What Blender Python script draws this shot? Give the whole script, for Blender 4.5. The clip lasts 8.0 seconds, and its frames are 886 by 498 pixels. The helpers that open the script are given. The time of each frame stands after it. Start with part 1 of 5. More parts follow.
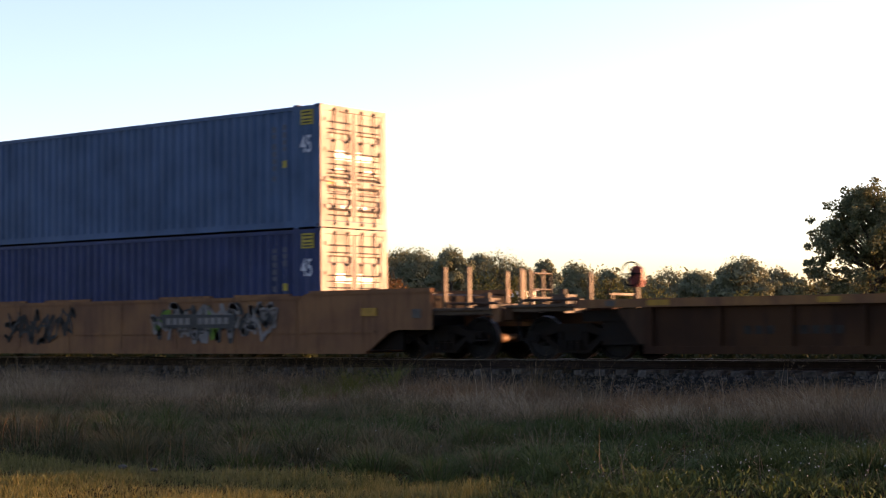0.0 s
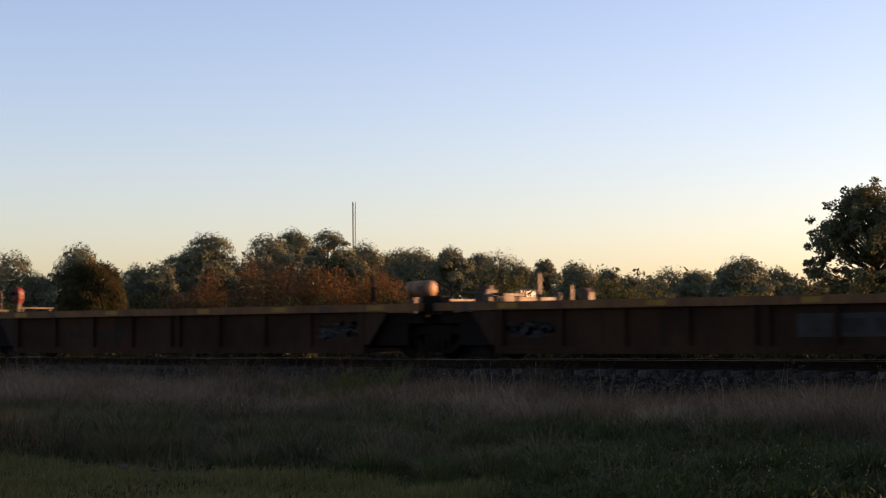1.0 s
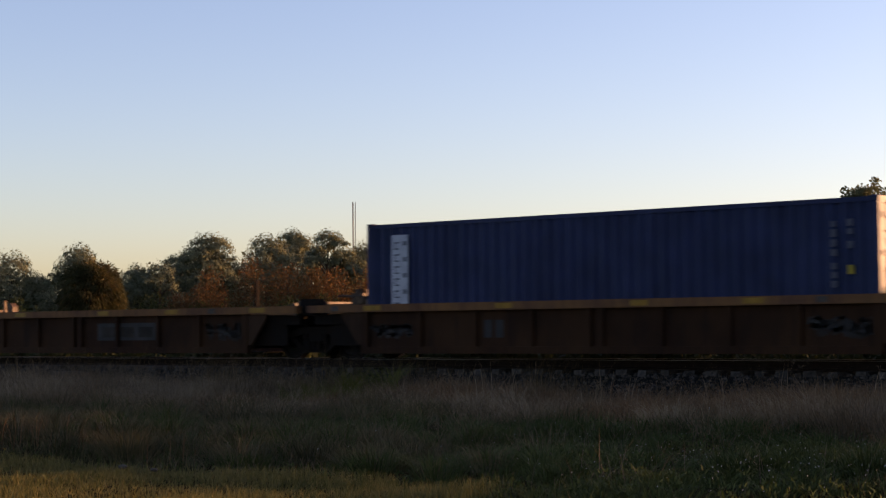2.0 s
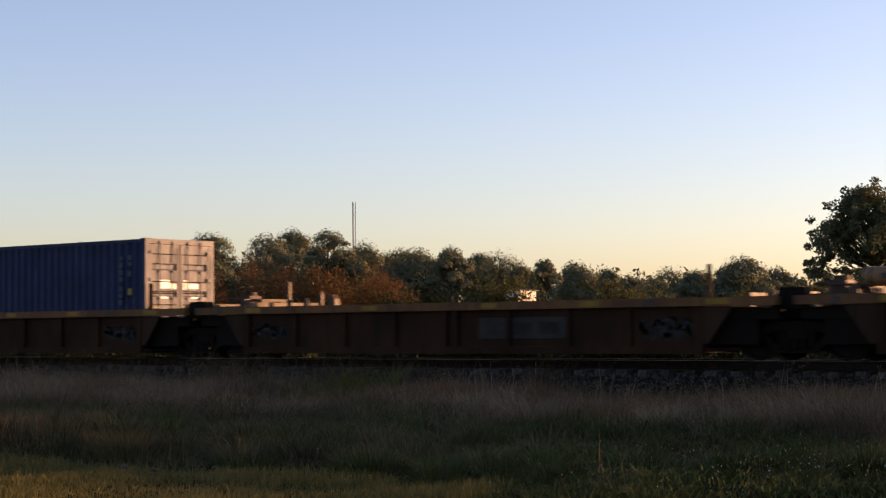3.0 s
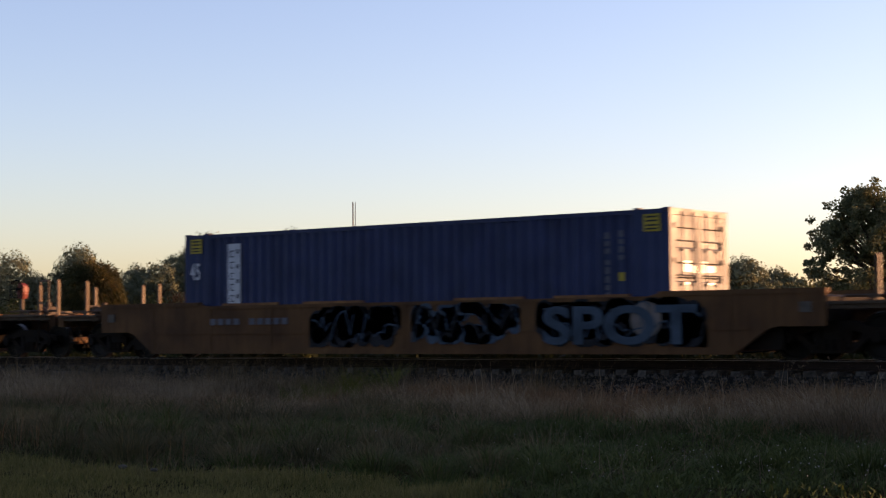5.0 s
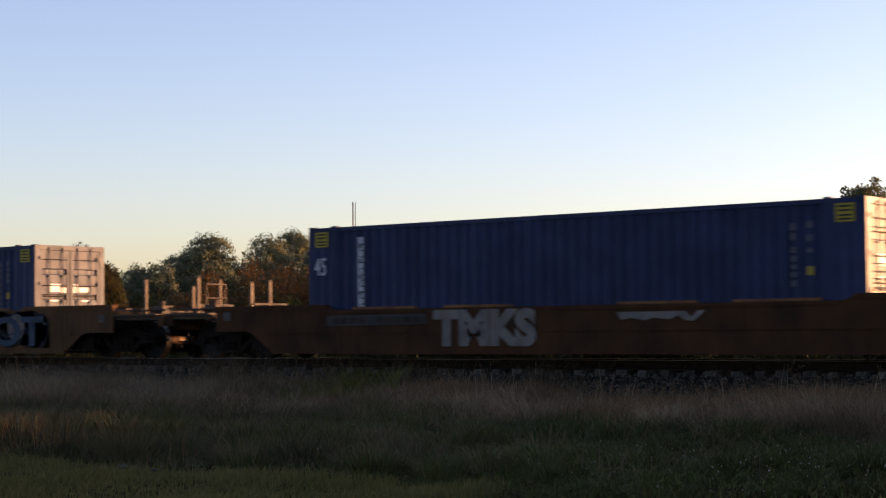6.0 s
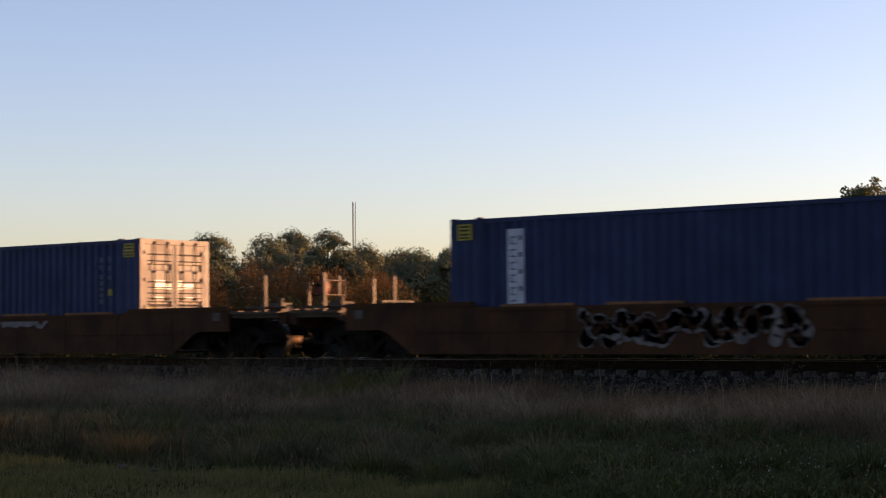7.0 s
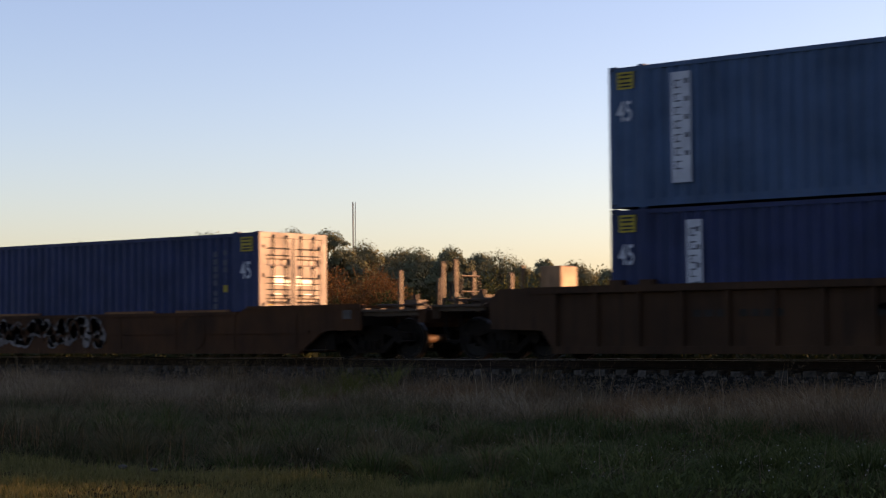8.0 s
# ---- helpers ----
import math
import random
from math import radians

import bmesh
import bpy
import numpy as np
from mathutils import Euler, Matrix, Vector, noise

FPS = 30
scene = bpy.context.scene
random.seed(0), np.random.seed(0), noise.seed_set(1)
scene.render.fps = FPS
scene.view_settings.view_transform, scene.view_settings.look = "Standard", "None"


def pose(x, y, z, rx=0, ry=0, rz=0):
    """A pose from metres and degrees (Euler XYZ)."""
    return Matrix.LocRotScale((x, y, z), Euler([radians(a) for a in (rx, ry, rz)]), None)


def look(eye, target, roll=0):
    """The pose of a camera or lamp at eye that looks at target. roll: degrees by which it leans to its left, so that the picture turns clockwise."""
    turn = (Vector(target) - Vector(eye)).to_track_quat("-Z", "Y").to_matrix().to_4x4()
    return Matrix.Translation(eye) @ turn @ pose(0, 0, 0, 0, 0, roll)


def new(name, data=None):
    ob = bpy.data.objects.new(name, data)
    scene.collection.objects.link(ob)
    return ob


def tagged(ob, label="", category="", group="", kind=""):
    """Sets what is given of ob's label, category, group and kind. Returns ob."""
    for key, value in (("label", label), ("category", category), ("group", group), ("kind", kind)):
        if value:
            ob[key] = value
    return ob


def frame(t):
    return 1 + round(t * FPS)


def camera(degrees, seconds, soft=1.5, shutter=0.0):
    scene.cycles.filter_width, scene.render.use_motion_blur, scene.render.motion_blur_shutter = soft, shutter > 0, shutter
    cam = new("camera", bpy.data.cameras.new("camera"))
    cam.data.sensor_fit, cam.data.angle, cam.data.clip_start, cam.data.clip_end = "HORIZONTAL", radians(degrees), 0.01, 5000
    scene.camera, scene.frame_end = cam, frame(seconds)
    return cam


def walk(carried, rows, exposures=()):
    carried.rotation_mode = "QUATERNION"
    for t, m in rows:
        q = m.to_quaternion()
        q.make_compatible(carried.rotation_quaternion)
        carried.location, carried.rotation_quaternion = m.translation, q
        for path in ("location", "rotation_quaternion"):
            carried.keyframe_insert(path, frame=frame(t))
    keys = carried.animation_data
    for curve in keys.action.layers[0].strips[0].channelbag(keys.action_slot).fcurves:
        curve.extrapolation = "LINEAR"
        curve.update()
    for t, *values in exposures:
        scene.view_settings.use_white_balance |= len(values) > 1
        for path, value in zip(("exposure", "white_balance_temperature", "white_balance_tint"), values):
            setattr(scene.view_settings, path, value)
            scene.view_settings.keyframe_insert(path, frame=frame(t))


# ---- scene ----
EYE = (0.0, -29.139, 0.652)
# stops by which the clip's own exposure drifts
LIGHTER = [(0.0, 0.78), (0.2, 0.66), (0.4, 0.42), (0.6, 0.15), (0.8, 0.0), (1.0, 0.05), (1.7, 0.0), (2.8, 0.0), (4.5, -0.05), (4.8, 0.15), (5.8, 0.15), (6.5, 0.2), (7.0, 0.02), (7.5, 0.22), (8.0, 0.1)]
cam = camera(29.72, 8.0, soft=1.3, shutter=0.18)
STAND = pose(*EYE, 92.776, 0, 37.217) @ pose(0, 0, 0, 0, 0, -0.531)
walk(cam, [(0.0, STAND), (8.0, STAND)],
     exposures=[(t, e + 1.5, 8150, 41) for t, e in LIGHTER])

# ---- world and sun ----
SUN_AZIMUTH, SUN_HEIGHT = 36.0, 5.5      # degrees from +y towards +x, degrees above the horizon
world = bpy.data.worlds.new("world")
scene.world = world
world.use_nodes = True
wn, wl = world.node_tree.nodes, world.node_tree.links
sky = wn.new("ShaderNodeTexSky")
sky.sky_type, sky.sun_disc = "NISHITA", False
sky.sun_elevation, sky.sun_rotation = radians(SUN_HEIGHT), radians(SUN_AZIMUTH)
sky.air_density, sky.dust_density, sky.ozone_density = 0.85, 1.0, 2.7
wl.new(sky.outputs[0], wn["Background"].inputs[0])
wn["Background"].inputs[1].default_value = 0.145
sun = new("sun", bpy.data.lights.new("sun", "SUN"))
sun.data.energy, sun.data.angle, sun.data.color = 3.3, radians(0.6), (1.0, 0.64, 0.32)
sx, sy = math.sin(radians(SUN_AZIMUTH)), math.cos(radians(SUN_AZIMUTH))
sun.matrix_basis = look((sx * 60, sy * 60, 60 * math.tan(radians(SUN_HEIGHT))), (0, 0, 0))

# ---- materials ----
def material(name, colour, rough=0.6, metal=0.0, vary=0.25, scale=6.0, second=None, fine=60.0, bump=0.15, dirt=None, island=0.0, spread=0.0, gloss=0.25):
    """A worn surface: a base colour, a second colour in patches, fine grain with relief, and an optional dirt colour in streaks."""
    m = bpy.data.materials.new(name)
    m.use_nodes = True
    n, l = m.node_tree.nodes, m.node_tree.links
    b = n["Principled BSDF"]
    b.inputs["Metallic"].default_value = metal
    b.inputs["Specular IOR Level"].default_value = gloss
    geo = n.new("ShaderNodeTexCoord")
    big = n.new("ShaderNodeTexNoise")
    big.inputs["Scale"].default_value, big.inputs["Detail"].default_value = scale, 5
    small = n.new("ShaderNodeTexNoise")
    small.inputs["Scale"].default_value, small.inputs["Detail"].default_value = fine, 3
    l.new(geo.outputs["Object"], big.inputs["Vector"])
    l.new(geo.outputs["Object"], small.inputs["Vector"])
    ramp = n.new("ShaderNodeMapRange")
    ramp.inputs[1].default_value, ramp.inputs[2].default_value = 0.35, 0.68
    l.new(big.outputs["Fac"], ramp.inputs[0])
    mix = n.new("ShaderNodeMix")
    mix.data_type = "RGBA"
    other = second or tuple(c * (1 - vary) for c in colour)
    mix.inputs["A"].default_value, mix.inputs["B"].default_value = (*colour, 1), (*other, 1)
    l.new(ramp.outputs[0], mix.inputs["Factor"])
    out = mix.outputs["Result"]
    grain = n.new("ShaderNodeMix")
    grain.data_type, grain.blend_type = "RGBA", "MULTIPLY"
    grain.inputs["Factor"].default_value = vary
    l.new(out, grain.inputs["A"])
    l.new(small.outputs["Fac"], grain.inputs["B"])
    out = grain.outputs["Result"]
    if dirt:
        stretch = n.new("ShaderNodeMapping")
        stretch.inputs["Scale"].default_value = (5.0, 5.0, 0.5)
        l.new(geo.outputs["Object"], stretch.inputs["Vector"])
        streak = n.new("ShaderNodeTexNoise")
        streak.inputs["Scale"].default_value, streak.inputs["Detail"].default_value = 1.6, 6
        l.new(stretch.outputs[0], streak.inputs["Vector"])
        cut = n.new("ShaderNodeMapRange")
        cut.inputs[1].default_value, cut.inputs[2].default_value, cut.inputs[4].default_value = 0.5, 0.75, 0.75
        l.new(streak.outputs["Fac"], cut.inputs[0])
        dm = n.new("ShaderNodeMix")
        dm.data_type = "RGBA"
        dm.inputs["B"].default_value = (*dirt, 1)
        l.new(out, dm.inputs["A"])
        l.new(cut.outputs[0], dm.inputs["Factor"])
        out = dm.outputs["Result"]
    if island or spread:
        hsv = n.new("ShaderNodeHueSaturation")
        src = n.new("ShaderNodeNewGeometry").outputs["Random Per Island"] if island else n.new("ShaderNodeObjectInfo").outputs["Random"]
        span = n.new("ShaderNodeMapRange")
        amount = island or spread
        span.inputs[3].default_value, span.inputs[4].default_value = 1 - amount, 1 + amount
        l.new(src, span.inputs[0])
        l.new(span.outputs[0], hsv.inputs["Value"])
        l.new(out, hsv.inputs["Color"])
        out = hsv.outputs["Color"]
    l.new(out, b.inputs["Base Color"])
    rr = n.new("ShaderNodeMapRange")
    rr.inputs[3].default_value, rr.inputs[4].default_value = max(0.05, rough - 0.12), min(1.0, rough + 0.15)
    l.new(big.outputs["Fac"], rr.inputs[0])
    l.new(rr.outputs[0], b.inputs["Roughness"])
    if bump:
        bp = n.new("ShaderNodeBump")
        bp.inputs["Strength"].default_value, bp.inputs["Distance"].default_value = bump, 0.02
        l.new(small.outputs["Fac"], bp.inputs["Height"])
        l.new(bp.outputs[0], b.inputs["Normal"])
    return m


def leafy(name, colours, through_light=0.3, rough=0.7):
    """Foliage: one colour of several for each leaf or blade, part of the light passing through."""
    m = bpy.data.materials.new(name)
    m.use_nodes = True
    n, l = m.node_tree.nodes, m.node_tree.links
    b = n["Principled BSDF"]
    ramp = n.new("ShaderNodeValToRGB")
    while len(ramp.color_ramp.elements) < len(colours):
        ramp.color_ramp.elements.new(0.5)
    for i, c in enumerate(colours):
        e = ramp.color_ramp.elements[i]
        e.position, e.color = i / (len(colours) - 1), (*c, 1)
    tc = n.new("ShaderNodeTexCoord")
    patch = n.new("ShaderNodeTexNoise")
    patch.inputs["Scale"].default_value, patch.inputs["Detail"].default_value = 0.55, 3
    l.new(tc.outputs["Object"], patch.inputs["Vector"])
    add = n.new("ShaderNodeMath")
    add.operation = "MULTIPLY_ADD"
    add.inputs[1].default_value = 0.55
    l.new(n.new("ShaderNodeNewGeometry").outputs["Random Per Island"], add.inputs[0])
    shift = n.new("ShaderNodeMapRange")
    shift.inputs[1].default_value, shift.inputs[2].default_value = 0.3, 0.7
    shift.inputs[3].default_value, shift.inputs[4].default_value = 0.0, 0.45
    l.new(patch.outputs["Fac"], shift.inputs[0])
    l.new(shift.outputs[0], add.inputs[2])
    l.new(add.outputs[0], ramp.inputs[0])
    l.new(ramp.outputs[0], b.inputs["Base Color"])
    b.inputs["Roughness"].default_value = rough
    b.inputs["Specular IOR Level"].default_value = 0.06
    tr = n.new("ShaderNodeBsdfTranslucent")
    l.new(ramp.outputs[0], tr.inputs["Color"])
    ms = n.new("ShaderNodeMixShader")
    ms.inputs[0].default_value = through_light
    l.new(b.outputs[0], ms.inputs[1])
    l.new(tr.outputs[0], ms.inputs[2])
    l.new(ms.outputs[0], n["Material Output"].inputs["Surface"])
    return m


RUST = (0.09, 0.035, 0.015)
M = {
    "blue": material("container_blue", (0.007688, 0.02174, 0.07724), 0.55, vary=0.4, scale=1.2, dirt=(0.00961, 0.02174, 0.05267), fine=40, bump=0.08, gloss=0.2),
    "blue_faded": material("container_faded_blue", (0.03014, 0.08078, 0.1529), 0.6, vary=0.35, scale=1.0, dirt=(0.03014, 0.0568, 0.09177), fine=40, bump=0.08, gloss=0.2),
    "door_cream": material("door_cream_paint", (0.27, 0.225, 0.185), 0.5, vary=0.3, scale=2.0, dirt=(0.17, 0.12, 0.09), bump=0.1),
    "door_grey": material("door_grey_paint", (0.085, 0.095, 0.115), 0.5, vary=0.25, scale=2.0, dirt=(0.05, 0.05, 0.055), bump=0.1),
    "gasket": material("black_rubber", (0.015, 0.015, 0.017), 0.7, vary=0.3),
    "sticker": material("pale_decal", (0.80, 0.78, 0.70), 0.35, vary=0.08, bump=0),
    "sticker_yellow": material("yellow_decal", (0.34, 0.24, 0.015), 0.5, vary=0.2, bump=0),
    "ink": material("black_ink", (0.012, 0.012, 0.014), 0.6, vary=0.2, bump=0),
    "white": material("white_decal", (0.42, 0.44, 0.47), 0.6, vary=0.25, scale=3, bump=0.05),
    "grey_ink": material("grey_ink", (0.06375, 0.07125, 0.09), 0.6, vary=0.2, bump=0),
    "yellow_car": material("yellow_car_paint", (0.132, 0.058, 0.0215), 0.75, vary=0.55, scale=1.2, second=(0.072, 0.033, 0.0165), dirt=(0.0425, 0.0153, 0.00595), gloss=0.12),
    # Ochre paint, lightened as well to offset the low opening exposure.
    "ochre_car": material("ochre_car_paint", (0.2128, 0.0927, 0.03864), 0.75, vary=0.5, scale=1.2, second=(0.1383, 0.0625, 0.03349), dirt=(0.06384, 0.02419, 0.01288), gloss=0.12),
    "brown_car": material("rusty_car_paint", (0.08296, 0.03111, 0.01159), 0.8, vary=0.55, scale=1.3, second=(0.04148, 0.01891, 0.01037), dirt=(0.0246, 0.009662, 0.004392), gloss=0.1),
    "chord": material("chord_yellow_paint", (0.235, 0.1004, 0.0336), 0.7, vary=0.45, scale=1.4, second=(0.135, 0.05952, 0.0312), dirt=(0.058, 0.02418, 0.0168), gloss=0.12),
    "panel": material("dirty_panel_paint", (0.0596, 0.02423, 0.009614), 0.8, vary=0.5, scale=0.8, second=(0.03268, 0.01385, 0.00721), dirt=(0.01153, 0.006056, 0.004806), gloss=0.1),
    "brown_panel": material("brown_panel_paint", (0.06084, 0.02808, 0.01404), 0.8, vary=0.45, scale=0.8, second=(0.03744, 0.01872, 0.01053), dirt=(0.01404, 0.00819, 0.00585), gloss=0.1),
    # Besides grime, its darkness stands in for shade on bulkheads and floor beams.
    "steel": material("grimy_and_shaded_steel", (0.008775, 0.00675, 0.0054), 0.85, vary=0.5, scale=5, second=(0.01485, 0.008775, 0.0054), gloss=0.1),
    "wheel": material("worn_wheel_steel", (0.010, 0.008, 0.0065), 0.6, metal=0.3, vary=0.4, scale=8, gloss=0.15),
    "axle": material("sunlit_rusty_axle", (0.17, 0.09, 0.045), 0.6, vary=0.3, scale=6),
    "tread": material("polished_tread", (0.26, 0.23, 0.20), 0.3, metal=1.0, vary=0.15, scale=12, bump=0.03),
    "deck": material("brown_deck_paint", (0.0714, 0.0399, 0.021), 0.6, vary=0.4, scale=2, second=(0.042, 0.021, 0.0105), dirt=(0.021, 0.0084, 0.0042)),
    "post": material("tan_post_paint", (0.093, 0.0512, 0.0238), 0.55, vary=0.3, scale=3, dirt=(0.105, 0.0544, 0.0255)),
    # Orange of sunlit metal: the low sun's glow is put into this colour.
    "tank": material("sunlit_orange_paint", (0.273, 0.13, 0.0546), 0.5, vary=0.3, scale=3, dirt=(0.364, 0.169, 0.078)),
    "red": material("red_brake_paint", (0.22, 0.03, 0.02), 0.5, vary=0.3, scale=6),
    "rail": material("rusty_rail", (0.022, 0.013, 0.009), 0.85, vary=0.4, scale=6, gloss=0.1),
    "railhead": material("bright_rail_head", (0.26, 0.25, 0.24), 0.42, metal=1.0, vary=0.15, scale=10, bump=0.03),
    "tie": material("weathered_tie", (0.0828, 0.07056, 0.05904), 0.9, vary=0.5, scale=7, second=(0.036, 0.03024, 0.02448), fine=90, bump=0.5, spread=0.45, gloss=0.1),
    "stone": material("grey_ballast", (0.075, 0.066, 0.056), 0.95, vary=0.4, scale=20, fine=120, bump=0.4, island=0.55, gloss=0.1),
    "bed": material("ballast_bed", (0.02, 0.017, 0.014), 0.95, vary=0.5, scale=14, fine=70, bump=0.9, gloss=0.05),
    "soil": material("grassy_soil", (0.035, 0.029, 0.012), 0.95, vary=0.5, scale=0.4, second=(0.03, 0.022, 0.010), fine=25, bump=0.8, gloss=0.0),
    "bark": material("grey_brown_bark", (0.085, 0.06, 0.042), 0.95, vary=0.5, scale=9, fine=60, bump=0.8),
    "plaster": material("white_plaster", (0.62, 0.58, 0.5), 0.7, vary=0.15, scale=1.5),
    "roofing": material("grey_roof_sheet", (0.25, 0.24, 0.24), 0.6, vary=0.3, scale=2),
    "galvanised": material("galvanised_mast", (0.10, 0.10, 0.105), 0.6, metal=0.3, vary=0.25, scale=4),
    "spray_white": material("white_spray_paint", (0.1785, 0.1615, 0.1487), 0.7, vary=0.4, scale=2.5, dirt=(0.1275, 0.0935, 0.068), gloss=0.15),
    "spray_faded": material("faded_white_spray_paint", (0.1875, 0.1625, 0.15), 0.75, vary=0.5, scale=2.0, dirt=(0.075, 0.05, 0.0375), gloss=0.1),
    "spray_grey": material("grey_spray_paint", (0.045, 0.038, 0.032), 0.75, vary=0.5, scale=2.5, dirt=(0.022, 0.014, 0.01), gloss=0.1),
    "faint_ink": material("faint_grey_ink", (0.03, 0.026, 0.022), 0.8, vary=0.4, scale=4, gloss=0.1),
    "spray_black": material("black_spray_paint", (0.02, 0.019, 0.018), 0.6, vary=0.3, scale=3),
    "spray_blue": material("pale_blue_spray_paint", (0.03375, 0.06375, 0.09375), 0.7, vary=0.4, scale=2, gloss=0.15),
    "spray_navy": material("dark_blue_spray_paint", (0.016, 0.018, 0.022), 0.7, vary=0.4, scale=2, gloss=0.1),
    "spray_green": material("green_spray_paint", (0.08, 0.17, 0.02), 0.7, vary=0.35, scale=3, gloss=0.15),
    "reflective": material("yellow_reflective_patch", (0.30, 0.14, 0.008), 0.5, vary=0.25, bump=0),
    "plate": material("pale_stencil_plate", (0.075, 0.062, 0.05), 0.7, vary=0.35, scale=8),
}
LEAF = {
    # Needle colours washed lighter to stand in for distant haze.
    "pine": leafy("haze_washed_needles", [(0.095, 0.102, 0.056), (0.122, 0.128, 0.07), (0.16, 0.158, 0.087)], 0.2),
    # Leaf colours held dark to stand in for shaded growth.
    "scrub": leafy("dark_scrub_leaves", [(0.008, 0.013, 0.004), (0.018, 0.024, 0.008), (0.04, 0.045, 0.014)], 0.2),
    "oak": leafy("dark_oak_leaves", [(0.0625, 0.0714, 0.0356), (0.0981, 0.1035, 0.0500), (0.1786, 0.1607, 0.0803)], 0.4),
    "rust": leafy("rust_brush_leaves", [(0.05, 0.042, 0.016), (0.088, 0.052, 0.02), (0.14, 0.066, 0.026), (0.085, 0.062, 0.024)], 0.4),
    "green": leafy("green_brush_leaves", [(0.03, 0.035, 0.013), (0.055, 0.06, 0.02), (0.12, 0.11, 0.03)], 0.4),
    "palm": leafy("palm_fronds", [(0.03, 0.034, 0.014), (0.06, 0.055, 0.022), (0.12, 0.085, 0.036)], 0.3),
    "dry": leafy("dry_grass_blades", [(0.056, 0.039, 0.023), (0.135, 0.096, 0.057), (0.235, 0.166, 0.101), (0.4, 0.295, 0.185)], 0.25),
    "red": leafy("reddish_grass_blades", [(0.066, 0.036, 0.017), (0.152, 0.083, 0.04), (0.25, 0.147, 0.074)], 0.25),
    "weed": leafy("green_weed_leaves", [(0.022, 0.034, 0.009), (0.048, 0.064, 0.019), (0.098, 0.115, 0.038)], 0.3),
    "straw": leafy("pale_straw_stalks", [(0.13, 0.092, 0.058), (0.24, 0.175, 0.11), (0.36, 0.28, 0.18)], 0.3),
    "fluff": leafy("pale_seed_heads", [(0.07, 0.05, 0.034), (0.13, 0.095, 0.064), (0.21, 0.16, 0.11)], 0.4),
    "bank": leafy("mixed_bank_grass", [(0.0276, 0.0299, 0.0126), (0.0633, 0.0575, 0.0264), (0.1207, 0.0954, 0.0483), (0.207, 0.1552, 0.0897)], 0.25),
    "mown": leafy("mown_grass_blades", [(0.055, 0.06, 0.018), (0.095, 0.092, 0.028), (0.16, 0.135, 0.05), (0.085, 0.07, 0.028)], 0.4),
    "spray": leafy("dim_seed_grass_blades", [(0.05, 0.035, 0.016), (0.10, 0.066, 0.032), (0.18, 0.12, 0.06)], 0.25),
    "lime": leafy("bright_grass_blades", [(0.0495, 0.0660, 0.0099), (0.0825, 0.0908, 0.0165), (0.1210, 0.1100, 0.0248)], 0.35),
    "flower": leafy("white_weed_flowers", [(0.264, 0.2772, 0.264), (0.396, 0.396, 0.3828), (0.462, 0.462, 0.4488)], 0.2),
}

# ---- building helpers ----
def box(bm, x0, x1, y0, y1, z0, z1):
    vs = [bm.verts.new((x, y, z)) for x in (x0, x1) for y in (y0, y1) for z in (z0, z1)]
    for f in ((0, 1, 3, 2), (4, 6, 7, 5), (0, 4, 5, 1), (2, 3, 7, 6), (0, 2, 6, 4), (1, 5, 7, 3)):
        bm.faces.new([vs[i] for i in f])
    return bm


def rod(bm, a, b, r, sides=8, r2=None):
    """A round bar from a to b."""
    a, b = Vector(a), Vector(b)
    w = (b - a).normalized()
    s = w.orthogonal().normalized()
    c = w.cross(s)
    rings = []
    for p, q in ((a, r), (b, r if r2 is None else r2)):
        rings.append([bm.verts.new(p + q * (math.cos(2 * math.pi * i / sides) * s + math.sin(2 * math.pi * i / sides) * c)) for i in range(sides)])
    for i in range(sides):
        j = (i + 1) % sides
        bm.faces.new((rings[0][i], rings[0][j], rings[1][j], rings[1][i]))
    bm.faces.new(rings[0][::-1])
    bm.faces.new(rings[1])
    return bm


def slab(bm, outline, y0, y1):
    """An outline in x and z, drawn out from y0 to y1."""
    a = [bm.verts.new((x, y0, z)) for x, z in outline]
    b = [bm.verts.new((x, y1, z)) for x, z in outline]
    n = len(a)
    for i in range(n):
        j = (i + 1) % n
        bm.faces.new((a[i], b[i], b[j], a[j]))
    bm.faces.new(a)
    bm.faces.new(b[::-1])
    return bm


def lathe(bm, profile, x, sides=28, axis="y"):
    """Turn a profile of (radius, position along the axis) round that axis."""
    rings = []
    for r, d in profile:
        ring = []
        for i in range(sides):
            c, s = r * math.cos(2 * math.pi * i / sides), r * math.sin(2 * math.pi * i / sides)
            ring.append(bm.verts.new((c, d, s) if axis == "y" else ((d, c, s) if axis == "x" else (c, s, d))))
        rings.append(ring)
    for a, b in zip(rings, rings[1:]):
        for i in range(sides):
            j = (i + 1) % sides
            bm.faces.new((a[i], a[j], b[j], b[i]))
    return bm


def mesh_of(bm, name, mat, smooth=False):
    bmesh.ops.recalc_face_normals(bm, faces=bm.faces[:])
    me = bpy.data.meshes.new(name)
    bm.to_mesh(me)
    bm.free()
    me.materials.append(mat)
    if smooth:
        me.polygons.foreach_set("use_smooth", [True] * len(me.polygons))
    return me


def part(name, bm, mat, parent, label="", smooth=False):
    """One mesh object under a thing or a part."""
    ob = new(name, mesh_of(bm, name, mat, smooth) if isinstance(bm, bmesh.types.BMesh) else bm)
    ob.parent = parent
    if label:
        ob["label"] = label
    return ob


def thing(name, label, category, group="", at=(0, 0, 0), kind=""):
    ob = new(name)
    ob.location = at
    return tagged(ob, label, category, group, kind)


